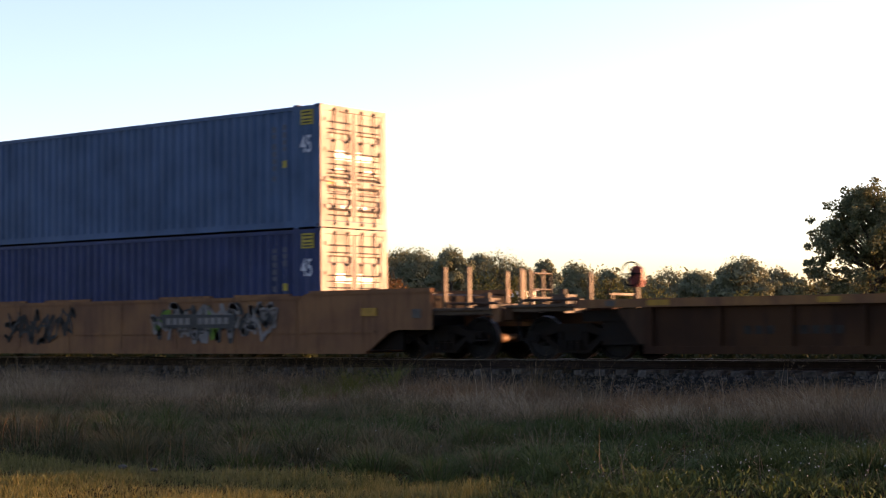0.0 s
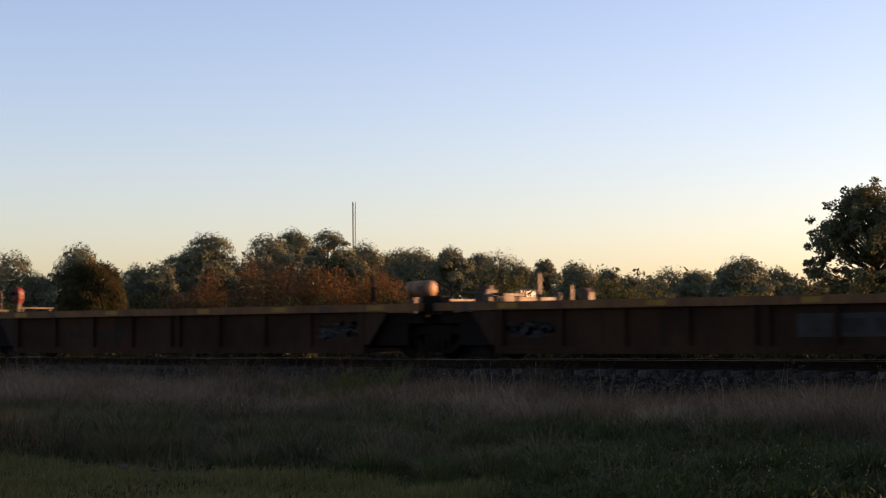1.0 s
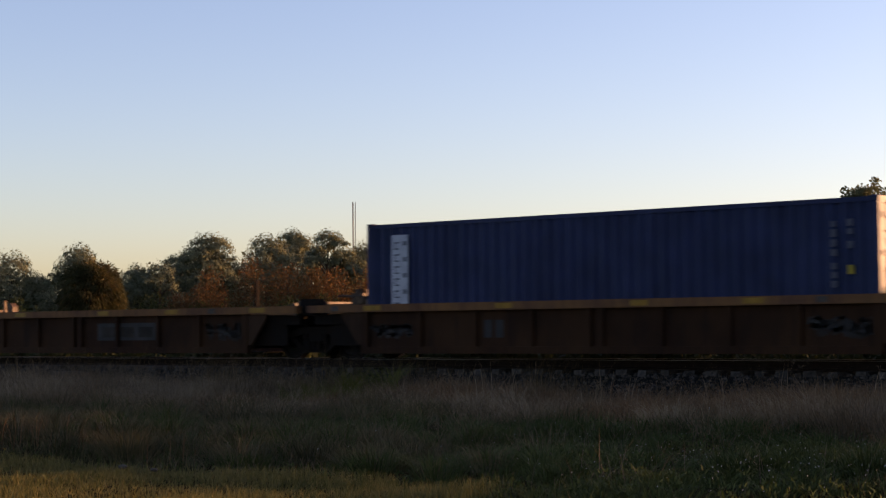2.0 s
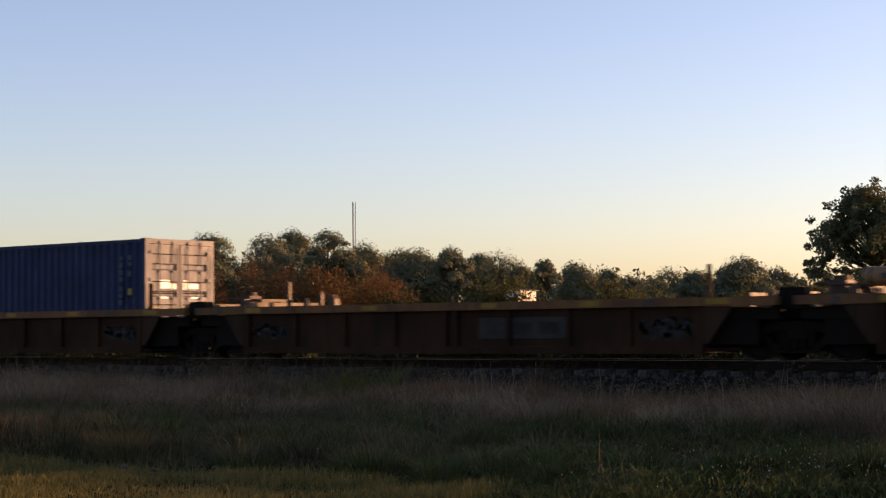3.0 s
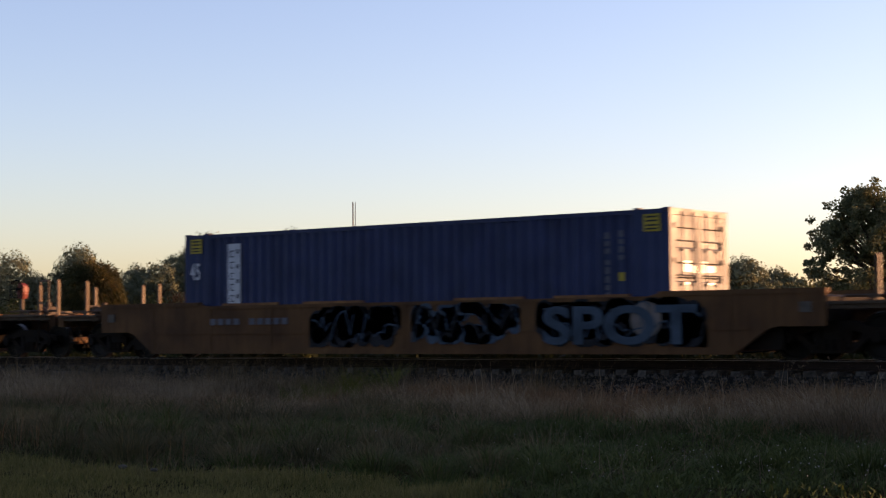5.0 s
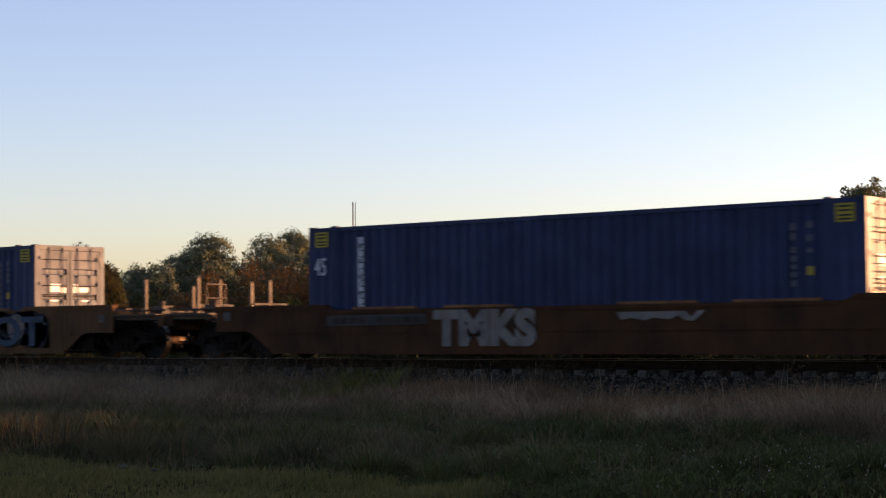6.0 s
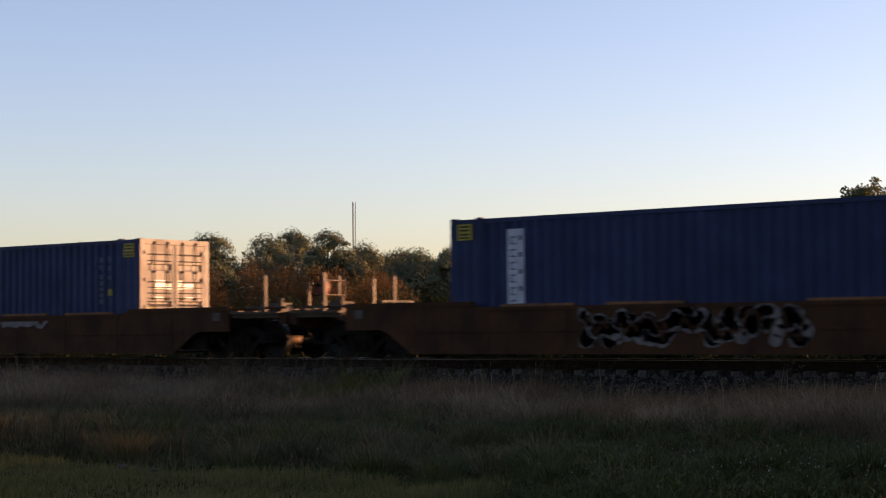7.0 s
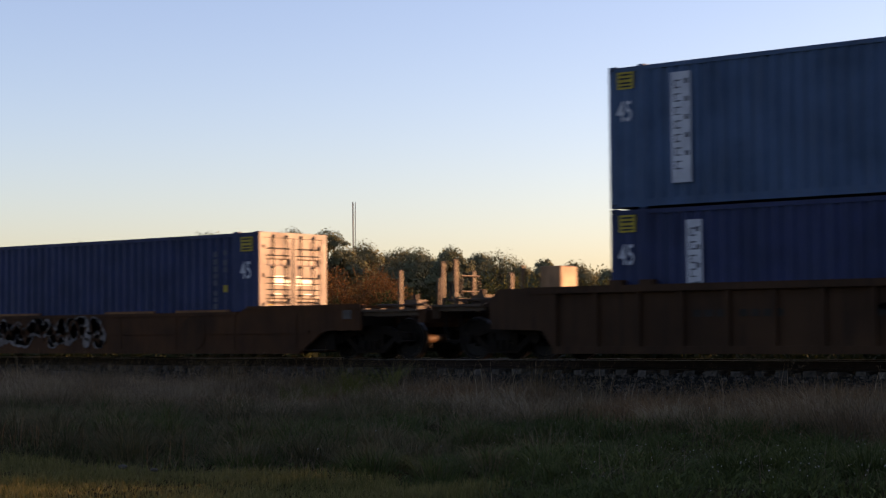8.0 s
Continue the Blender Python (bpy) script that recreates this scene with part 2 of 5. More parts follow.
def lettering(text, size, mat, width=None, bold=0.0):
    """A flat mesh of letters, facing -y, its lower left corner at the origin."""
    cu = bpy.data.curves.new("letters", "FONT")
    cu.body, cu.size, cu.extrude, cu.offset = text, size, 0.002, bold
    holder = bpy.data.objects.new("letters", cu)
    me = bpy.data.meshes.new_from_object(holder)
    bpy.data.objects.remove(holder)
    xs = [v.co.x for v in me.vertices]
    k = width / (max(xs) - min(xs)) if width else 1.0
    me.transform(Matrix.Rotation(radians(90), 4, "X") @ Matrix.Diagonal((k, 1, 1, 1)) @ Matrix.Translation((-min(xs), 0, 0)))
    me.materials.clear()
    me.materials.append(mat)
    return me


def B():
    return bmesh.new()


# ---- train: containers ----
HALF, TALL = 1.219, 2.896
MID_Y = 1.219                       # the track's centre line
FLOOR = 0.165                       # where a container stands, above the rail


def wavy(length, depth, x0, z0, z1, y, out):
    """A corrugated steel sheet in the xz plane, thick, its outer crests at y."""
    bm = B()
    n = max(1, round(length / 0.278))
    p = length / n
    xs, ds = [], []
    for i in range(n):
        for fx, d in ((0.0, 0), (0.27, 0), (0.5, depth), (0.77, depth)):
            xs.append(x0 + (i + fx) * p)
            ds.append(d)
    xs.append(x0 + length)
    ds.append(0)
    lo = [bm.verts.new((x, y - out * d, z0)) for x, d in zip(xs, ds)]
    hi = [bm.verts.new((x, y - out * d, z1)) for x, d in zip(xs, ds)]
    lo2 = [bm.verts.new((x, y - out * (d + 0.012), z0)) for x, d in zip(xs, ds)]
    hi2 = [bm.verts.new((x, y - out * (d + 0.012), z1)) for x, d in zip(xs, ds)]
    for i in range(len(xs) - 1):
        bm.faces.new((lo[i], lo[i + 1], hi[i + 1], hi[i]))
        bm.faces.new((lo2[i + 1], lo2[i], hi2[i], hi2[i + 1]))
        bm.faces.new((hi[i], hi[i + 1], hi2[i + 1], hi2[i]))
    return bm


def container(label, length, paint, doors, marks, strip=None, seed=1, rows=6):
    """A corrugated freight container, its doors at +x, its front at -x."""
    rnd = random.Random(seed)
    c = thing("freight_container", label, "container", "freight containers on the train")
    h = length / 2
    longer = length > 13
    inner = 6.096 if longer else h - 0.08
    bm = B()
    for s in (-1, 1):
        for x in (-h, h - 0.16):
            box(bm, x, x + 0.16, s * HALF - (0.15 if s > 0 else 0), s * HALF + (0.15 if s < 0 else 0), 0.118, TALL - 0.118)
        box(bm, -h + 0.16, h - 0.16, s * (HALF - 0.004) - 0.05 * (s > 0), s * (HALF - 0.004) + 0.05 * (s < 0), TALL - 0.11, TALL - 0.02)
        box(bm, -h + 0.16, h - 0.16, s * (HALF - 0.004) - 0.06 * (s > 0), s * (HALF - 0.004) + 0.06 * (s < 0), 0.02, 0.17)
        if longer:
            for x in (-inner, inner):
                box(bm, x - 0.08, x + 0.08, s * (HALF + 0.003) - 0.12 * (s > 0), s * (HALF + 0.003) + 0.12 * (s < 0), 0.0, TALL + 0.012)
    for x in (-h + 0.005, h - 0.125):
        box(bm, x, x + 0.12, -HALF + 0.15, HALF - 0.15, TALL - 0.13, TALL - 0.012)
        box(bm, x, x + 0.12, -HALF + 0.15, HALF - 0.15, 0.02, 0.17)
    part("frame", bm, M[paint], c)
    for s in (-1, 1):
        for x in (-h, h - 0.178):
            for z in (0.0, TALL - 0.118):
                bm = B()
                y0, y1 = (HALF - 0.159, HALF + 0.004) if s > 0 else (-HALF - 0.004, -HALF + 0.159)
                box(bm, x - 0.004, x + 0.182, y0, y1, z - 0.001, z + 0.121)
                bmesh.ops.bevel(bm, geom=bm.edges[:], offset=0.012, segments=1, affect="EDGES")
                casting = part("corner_casting", bm, M[paint], c)
                hole = B()
                rod(hole, (x + 0.09, s * (HALF + 0.0055), z + 0.06), (x + 0.09, s * (HALF - 0.02), z + 0.06), 0.035, 10)
                part("slot", hole, M["gasket"], casting)
        side = wavy(2 * inner - 0.16 if longer else 2 * h - 0.32, 0.046, -inner + 0.08 if longer else -h + 0.16, 0.17, TALL - 0.11, s * (HALF - 0.012), s)
        part("side_wall", side, M[paint], c)
        if longer:
            for x0 in (-h + 0.16, inner + 0.08):
                bm = wavy(h - inner - 0.24, 0.02, x0, 0.17, TALL - 0.11, s * (HALF - 0.010), s)
                part("end_side_panel", bm, M[paint], c)
    bm = B()
    for i in range(int(length / 0.45)):
        x = -h + 0.2 + i * 0.45
        box(bm, x, min(x + 0.40, h - 0.2), -HALF + 0.06, HALF - 0.06, TALL - 0.05, TALL - 0.022)
    box(bm, -h + 0.1, h - 0.1, -HALF + 0.06, HALF - 0.06, TALL - 0.06, TALL - 0.035)
    part("roof", bm, M[paint], c)
    bm = wavy(2 * HALF - 0.3, 0.04, -HALF + 0.15, 0.17, TALL - 0.13, 0.0, 1)
    bmesh.ops.rotate(bm, verts=bm.verts[:], cent=(0, 0, 0), matrix=Matrix.Rotation(radians(-90), 3, "Z"))
    bmesh.ops.translate(bm, verts=bm.verts[:], vec=(-h + 0.01, 0, 0))
    part("front_wall", bm, M[paint], c)
    bm = B()
    box(bm, -h + 0.1, h - 0.1, -HALF + 0.06, HALF - 0.06, 0.10, 0.16)
    part("floor", bm, M["steel"], c)
    # door header and sill in the doors' colour
    bm = B()
    box(bm, h - 0.02, h + 0.006, -HALF + 0.005, HALF - 0.005, TALL - 0.135, TALL - 0.006)
    box(bm, h - 0.02, h + 0.006, -HALF + 0.005, HALF - 0.005, 0.01, 0.15)
    for s in (-1, 1):
        box(bm, h - 0.02, h + 0.005, s * 1.14 - 0.075, s * 1.14 + 0.075, 0.15, TALL - 0.135)
    part("door_surround", bm, M[doors], c)
    for s in (-1, 1):
        y0, y1 = (-1.06, -0.015) if s < 0 else (0.015, 1.06)
        bm = B()
        x = h - 0.055
        bands = ((0.30, 0.42), (0.56, 0.68), (0.86, 0.98), (1.16, 1.28), (2.10, 2.24)) if rows > 4 else ((0.42, 0.54), (0.92, 1.04), (1.42, 1.54), (2.10, 2.24))
        edges = [0.165] + [v for b in bands for v in b] + [TALL - 0.15]
        outline = []
        for i, z in enumerate(edges):
            outline.append((x + 0.034, z)) if i in (0, len(edges) - 1) else None
            if 0 < i < len(edges) - 1:
                if i % 2:
                    outline += [(x + 0.034, z - 0.02), (x - 0.004, z + 0.012)]
                else:
                    outline += [(x - 0.004, z - 0.012), (x + 0.034, z + 0.02)]
        outline += [(x - 0.03, edges[-1]), (x - 0.03, edges[0])]
        slab(bm, outline, y0 + 0.05, y1 - 0.05)
        for a, b in ((y0, y0 + 0.09), (y1 - 0.09, y1)):
            box(bm, x - 0.03, x + 0.048, a, b, 0.16, TALL - 0.145)
        box(bm, x - 0.03, x + 0.046, y0 + 0.09, y1 - 0.09, TALL - 0.235, TALL - 0.146)
        box(bm, x - 0.03, x + 0.046, y0 + 0.09, y1 - 0.09, 0.161, 0.25)
        leaf = part("door", bm, M[doors], c)
        # Dark bars stand in for the shade in the doors' horizontal grooves.
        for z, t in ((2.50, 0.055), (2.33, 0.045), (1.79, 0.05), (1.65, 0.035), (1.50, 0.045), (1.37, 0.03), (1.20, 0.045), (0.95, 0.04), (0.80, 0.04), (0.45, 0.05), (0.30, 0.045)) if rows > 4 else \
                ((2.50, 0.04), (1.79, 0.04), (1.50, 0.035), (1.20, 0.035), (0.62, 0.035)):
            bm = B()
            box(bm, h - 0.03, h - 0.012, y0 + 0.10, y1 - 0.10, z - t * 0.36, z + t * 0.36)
            part("door_shade_bar", bm, M["gasket" if rows > 4 else "steel"], leaf, "dark bar standing in for a shaded door groove")
        for yy in (y0 + 0.33, y1 - 0.25) if s < 0 else (y0 + 0.25, y1 - 0.33):
            bm = B()
            rod(bm, (h + 0.022, yy, 0.06), (h + 0.022, yy, TALL - 0.06), 0.015, 8)
            for z in (0.10, 0.50, 1.36, 2.05, TALL - 0.10):
                box(bm, h - 0.01, h + 0.042, yy - 0.03, yy + 0.03, z - 0.022, z + 0.022)
            bar = part("lock_rod", bm, M["gasket" if rows > 4 else doors], leaf)
            bm = B()
            box(bm, h + 0.03, h + 0.05, yy - 0.02, yy + 0.40 * s * (1 if yy * s < 0.55 else -1) * -1 + 0.0, 1.08, 1.12)
            part("lock_handle", bm, M[doors], leaf)
        for z in (0.45, 1.1, 1.8, 2.5):
            bm = B()
            yy = y0 - 0.02 if s < 0 else y1 - 0.10
            box(bm, h - 0.01, h + 0.035, yy, yy + 0.12, z, z + 0.09)
            part("hinge", bm, M[doors], leaf)
        for k, (yy, z, w, t, mat) in enumerate(((0.50, 1.62, 0.34, 0.22, "sticker"), (0.22, 1.60, 0.18, 0.24, "sticker"), (0.55, 1.36, 0.26, 0.05, "sticker"), (0.30, 0.45, 0.3, 0.09, "sticker"))):
            if s > 0 and k == 0 or s < 0 and k == 1:
                t *= 0.6
            bm = B()
            yc = yy * s
            box(bm, h - 0.022, h - 0.0165, yc - w / 2, yc + w / 2, z, z + t)
            part("decal", bm, M[mat], leaf, "pale reflective decal")
        if s < 0:
            bm = B()
            box(bm, h - 0.022, h - 0.0150, -0.98, -0.72, 1.02, 1.15)
            part("decal", bm, M["sticker_yellow"], leaf, "yellow reflective warning decal")
    bm = B()
    box(bm, h - 0.03, h - 0.004, -0.03, 0.03, 0.17, TALL - 0.15)
    part("door_gasket", bm, M["gasket"], c)
    # marks on the side that faces the field
    y = -HALF - 0.010
    if longer:
        for x in (-h + 0.20, h - 0.60):
            if "label" in marks:
                bm = B()
                box(bm, x, x + 0.38, y + 0.004, y + 0.012, TALL - 0.47, TALL - 0.12)
                lab = part("height_label", bm, M["sticker_yellow"], c, "yellow height warning label with dark bars")
                bm = B()
                for z in (0.16, 0.24, 0.33, 0.40):
                    box(bm, x + 0.05, x + 0.33, y - 0.001, y + 0.004, TALL - z - 0.035, TALL - z)
                part("bar", bm, M["ink"], lab)
        for x, key in ((-h + 0.18, "front45"), (h - 0.62, "rear45")):
            if key in marks:
                ob = part("size_mark", lettering("45", 0.58, M["white"], 0.35, 0.006), M["white"], c, "white painted size mark")
                ob.location = (x, y, TALL - 1.12)
    if strip:
        x0, z0, z1, w = strip
        bm = B()
        box(bm, -h + x0, -h + x0 + w, y - 0.002, y + 0.014, z0, z1)
        panel = part("name_panel", bm, M["white"], c, "white vertical panel with faded dark bars")
        z = z1 - 0.16
        while z - 0.20 > z0:
            bm = B()
            box(bm, -h + x0 + 0.08, -h + x0 + 0.11, y - 0.006, y - 0.002, z - 0.17, z)
            box(bm, -h + x0 + 0.11, -h + x0 + 0.22, y - 0.006, y - 0.002, z - 0.03, z)
            box(bm, -h + x0 + 0.11, -h + x0 + 0.20 + 0.03 * rnd.random(), y - 0.006, y - 0.002, z - 0.17, z - 0.14)
            part("bar", bm, M["grey_ink"], panel)
            z -= 0.27
        for k in range(int((z1 - z0 - 0.2) / 0.36)):
            bm = B()
            zz = z1 - 0.14 - 0.36 * k
            box(bm, -h + x0 + w - 0.13, -h + x0 + w - 0.04, y - 0.006, y - 0.002, zz - 0.10, zz)
            part("bar", bm, M["grey_ink"], panel)
    if "code" in marks:
        for x, z0, z1 in ((inner - 0.75 if longer else h - 0.95, 1.15, TALL - 0.45), (inner - 0.42 if longer else h - 0.62, 1.9, TALL - 0.42)):
            z = z1
            while z > z0:
                t = 0.09 + 0.05 * rnd.random()
                bm = B()
                box(bm, x, x + 0.11, y - 0.001, y + 0.014, z - t, z)
                part("code_mark", bm, M["grey_ink"], c, "pale illegible code mark")
                z -= t + 0.05 + (0.08 if rnd.random() < 0.2 else 0)
        bm = B()
        box(bm, inner - 0.42 if longer else h - 0.62, (inner - 0.30) if longer else h - 0.5, y - 0.001, y + 0.014, 1.45, 1.62)
        part("decal", bm, M["sticker_yellow"], c, "small yellow decal")
    return c


# ---- train: running gear ----
AXLES = []


def bogie(parent, x):
    """A freight truck: two side frames, bolster, springs and two turning wheelsets."""
    b = B()
    box(b, -0.22, 0.22, -1.05, 1.05, 0.38, 0.62)
    rod(b, (0, 0, 0.60), (0, 0, 0.74), 0.3, 16)
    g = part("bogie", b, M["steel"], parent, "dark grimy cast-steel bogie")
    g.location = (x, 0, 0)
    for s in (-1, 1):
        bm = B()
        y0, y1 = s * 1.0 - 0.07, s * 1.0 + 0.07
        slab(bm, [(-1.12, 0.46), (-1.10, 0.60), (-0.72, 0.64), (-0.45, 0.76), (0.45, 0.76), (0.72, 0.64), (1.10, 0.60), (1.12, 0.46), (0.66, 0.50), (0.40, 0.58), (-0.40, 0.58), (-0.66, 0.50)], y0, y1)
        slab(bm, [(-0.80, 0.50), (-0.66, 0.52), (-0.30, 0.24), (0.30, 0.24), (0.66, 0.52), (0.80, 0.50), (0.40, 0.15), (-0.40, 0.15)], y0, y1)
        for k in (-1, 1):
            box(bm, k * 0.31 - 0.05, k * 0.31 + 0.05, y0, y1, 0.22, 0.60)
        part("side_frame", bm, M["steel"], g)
        for k in (-0.16, 0.0, 0.16):
            bm = B()
            rod(bm, (k, s * 1.09, 0.22), (k, s * 1.09, 0.42), 0.06, 10)
            part("spring", bm, M["steel"], g)
        for k in (-0.89, 0.89):
            bm = B()
            rod(bm, (k, s * 1.04, 0.457), (k, s * 1.16, 0.457), 0.11, 14)
            part("bearing_cap", bm, M["steel"], g)
    for k in (-0.89, 0.89):
        bm = B()
        for s in (-1, 1):
            prof = [(0.09, s * 0.60), (0.13, s * 0.62), (0.16, s * 0.66), (0.36, s * 0.69), (0.40, s * 0.665), (0.482, s * 0.668), (0.482, s * 0.70)]
            lathe(bm, prof, 0)
            lathe(bm, [(0.457, s * 0.80), (0.40, s * 0.805), (0.37, s * 0.77), (0.17, s * 0.74), (0.12, s * 0.80), (0.01, s * 0.80)], 0)
        rod(bm, (0, -1.1, 0), (0, 1.1, 0), 0.085, 14)
        w = part("wheelset", bm, M["wheel"], g, smooth=False)
        w.location = (k, 0, 0.457)
        for s in (-1, 1):
            bm = B()
            lathe(bm, [(0.482, s * 0.70), (0.464, s * 0.725), (0.457, s * 0.80)], 0, 36)
            t = new("tread", mesh_of(bm, "tread", M["tread"], True))
            t.parent = g
            t.location = (k, 0, 0.457)
            t["label"] = "polished wheel tread"
        # Sleeve round the axle, its bright brown standing in for low sunlight.
        bm = B()
        rod(bm, (k, -0.58, 0.457), (k, 0.58, 0.457), 0.098, 14)
        part("axle", bm, M["axle"], g, "rusty axle coloured bright as if sunlit", smooth=True)
        AXLES.append((w, k))
    return g


def coupler(parent, x, s):
    bm = B()
    box(bm, min(x - s * 0.75, x - s * 0.12), max(x - s * 0.75, x - s * 0.12), -0.08, 0.08, 0.72, 0.92)
    slab(bm, [(x - s * 0.22, 0.66), (x - s * 0.02, 0.68), (x + s * 0.06, 0.74), (x + s * 0.06, 0.92), (x - s * 0.22, 0.98)], -0.17, 0.15)
    part("coupler", bm, M["steel"], parent)
    bm = B()
    pts = [(x - s * 0.3, -0.35, 0.74), (x - s * 0.2, -0.36, 0.48), (x - s * 0.05, -0.34, 0.34), (x + s * 0.08, -0.33, 0.42)]
    for a, b in zip(pts, pts[1:]):
        rod(bm, a, b, 0.022, 6)
    part("air_hose", bm, M["gasket"], parent)


def brake_wheel(parent, x, y, z, r, mat="red"):
    """A spoked hand brake wheel that faces the field, its gear housing behind it."""
    bm = B()
    for i in range(24):
        a, b = 2 * math.pi * i / 24, 2 * math.pi * (i + 1) / 24
        rod(bm, (x + r * math.cos(a), y, z + r * math.sin(a)), (x + r * math.cos(b), y, z + r * math.sin(b)), 0.016, 6)
    for i in range(6):
        a = 2 * math.pi * i / 6
        rod(bm, (x, y + 0.03, z), (x + r * math.cos(a), y, z + r * math.sin(a)), 0.011, 6)
    rod(bm, (x, y - 0.02, z), (x, y + 0.10, z), 0.04, 10)
    part("brake_wheel", bm, M["steel"], parent, "thin dark spoked hand brake wheel")
    bm = B()
    slab(bm, [(x - 0.10, z - 0.26), (x + 0.13, z - 0.26), (x + 0.17, z - 0.10), (x + 0.16, z + 0.08), (x + 0.06, z + 0.17), (x - 0.07, z + 0.15), (x - 0.12, z)], y + 0.10, y + 0.30)
    bmesh.ops.bevel(bm, geom=bm.edges[:], offset=0.025, segments=2, affect="EDGES")
    part("brake_housing", bm, M[mat], parent, "red hand brake gear housing")
    bm = B()
    box(bm, x - 0.05, x + 0.05, y + 0.16, y + 0.24, 1.0, z - 0.2)
    part("brake_post", bm, M["deck"], parent)


def guide_post(parent, x, y, z0, z1, wide=0.08, mat="post"):
    bm = B()
    box(bm, x - 0.035, x + 0.035, y - wide / 2, y + wide / 2, z0, z1 - 0.04)
    slab(bm, [(x - 0.035, z1 - 0.04), (x + 0.035, z1 - 0.04), (x + 0.02, z1), (x - 0.02, z1)], y - wide / 2, y + wide / 2)
    part("guide_post", bm, M[mat], parent)


def hoop(parent, x0, x1, y, z0, z1):
    """A bent grab iron of round bar with a slanting brace."""
    bm = B()
    rod(bm, (x0, y, z0), (x0, y, z1), 0.02, 6)
    rod(bm, (x1, y, z0), (x1, y, z1), 0.02, 6)
    rod(bm, (x0 - 0.015, y, z1), (x1 + 0.015, y, z1), 0.02, 6)
    rod(bm, (x0, y, z0 + 0.36), (x1, y, z0 + 0.02), 0.02, 6)
    part("grab_iron", bm, M["post"], parent)


def end_deck(car, x0, x1, z, paint, posts, wheel=None, frame_rail=True):
    """The open platform over a bogie, from the body's end x0 to the car's end x1."""
    s = 1 if x1 > x0 else -1
    a, b = min(x0, x1), max(x0, x1)
    bm = B()
    box(bm, a, b, -0.28, 0.28, 0.72, z - 0.06)
    part("centre_sill", bm, M[paint], car)
    bm = B()
    e = x1 - s * 0.12
    box(bm, e - 0.10, e + 0.10, -1.42, 1.42, z - 0.30, z - 0.02)
    part("end_sill", bm, M[paint], car)
    bm = B()
    n = 7
    for i in range(n):
        y = -1.40 + i * 2.8 / (n - 1)
        box(bm, a + 0.05, b - 0.2, y - 0.12, y + 0.12, z - 0.045, z)
    part("deck_grating", bm, M["deck"], car)
    for y in (-1.36, 1.36):
        bm = B()
        box(bm, a, b - 0.22, y - 0.05, y + 0.05, z - 0.14, z - 0.05)
        part("deck_edge", bm, M["deck"], car)
        bm = B()
        xs = x1 - s * 0.35
        rod(bm, (xs, y, z - 0.2), (xs, y, 0.42), 0.018, 6)
        rod(bm, (xs - s * 0.4, y, z - 0.2), (xs - s * 0.4, y, 0.42), 0.018, 6)
        rod(bm, (xs, y, 0.42), (xs - s * 0.4, y, 0.42), 0.022, 6)
        part("stirrup_step", bm, M["steel"], car)
    for x, y, z1 in posts:
        guide_post(car, x, y, z - 0.02, z1)
    if frame_rail:
        bm = B()
        xr = x1 - s * 0.5
        for y in (0.55, 1.25):
            rod(bm, (xr, y, z - 0.02), (xr, y, z + 0.78), 0.022, 6)
        rod(bm, (xr, 0.55, z + 0.78), (xr, 1.25, z + 0.78), 0.022, 6)
        rod(bm, (xr, 0.55, z + 0.42), (xr, 1.25, z + 0.42), 0.018, 6)
        part("grab_rail", bm, M["post"], car)
    bm = B()
    box(bm, (a + b) / 2 - 0.25, (a + b) / 2 + 0.15, -0.75, -0.40, z, z + 0.22)
    rod(bm, ((a + b) / 2 - 0.05, -0.58, z + 0.22), ((a + b) / 2 - 0.05, -0.58, z + 0.34), 0.08, 10)
    part("brake_valve", bm, M["deck"], car)
    for y, up in ((-1.1, 0.10), (0.9, 0.07)):
        bm = B()
        rod(bm, (a + 0.2, y, z + up), (b - 0.25, y, z + up), 0.03, 6)
        part("brake_pipe", bm, M["deck"], car)
    for f, y0, y1, z0, z1 in ((0.18, -1.30, 1.35, z - 0.16, z - 0.05), (0.45, -1.25, 1.30, z + 0.05, z + 0.11),
                              (0.72, -1.32, 1.36, z - 0.18, z - 0.06), (0.84, 0.1, 1.3, z + 0.20, z + 0.25)):
        bm = B()
        xx = a + f * (b - a)
        box(bm, xx - 0.04, xx + 0.04, y0, y1, z0, z1)
        if z0 > z:
            for y in (y0 + 0.1, y1 - 0.1):
                box(bm, xx - 0.03, xx + 0.03, y - 0.03, y + 0.03, z - 0.03, z0 + 0.01)
        # The darker deck colour stands in for shade on these beams.
        part("cross_beam", bm, M["deck"], car)
    if wheel:
        brake_wheel(car, *wheel)
    coupler(car, x1, s)


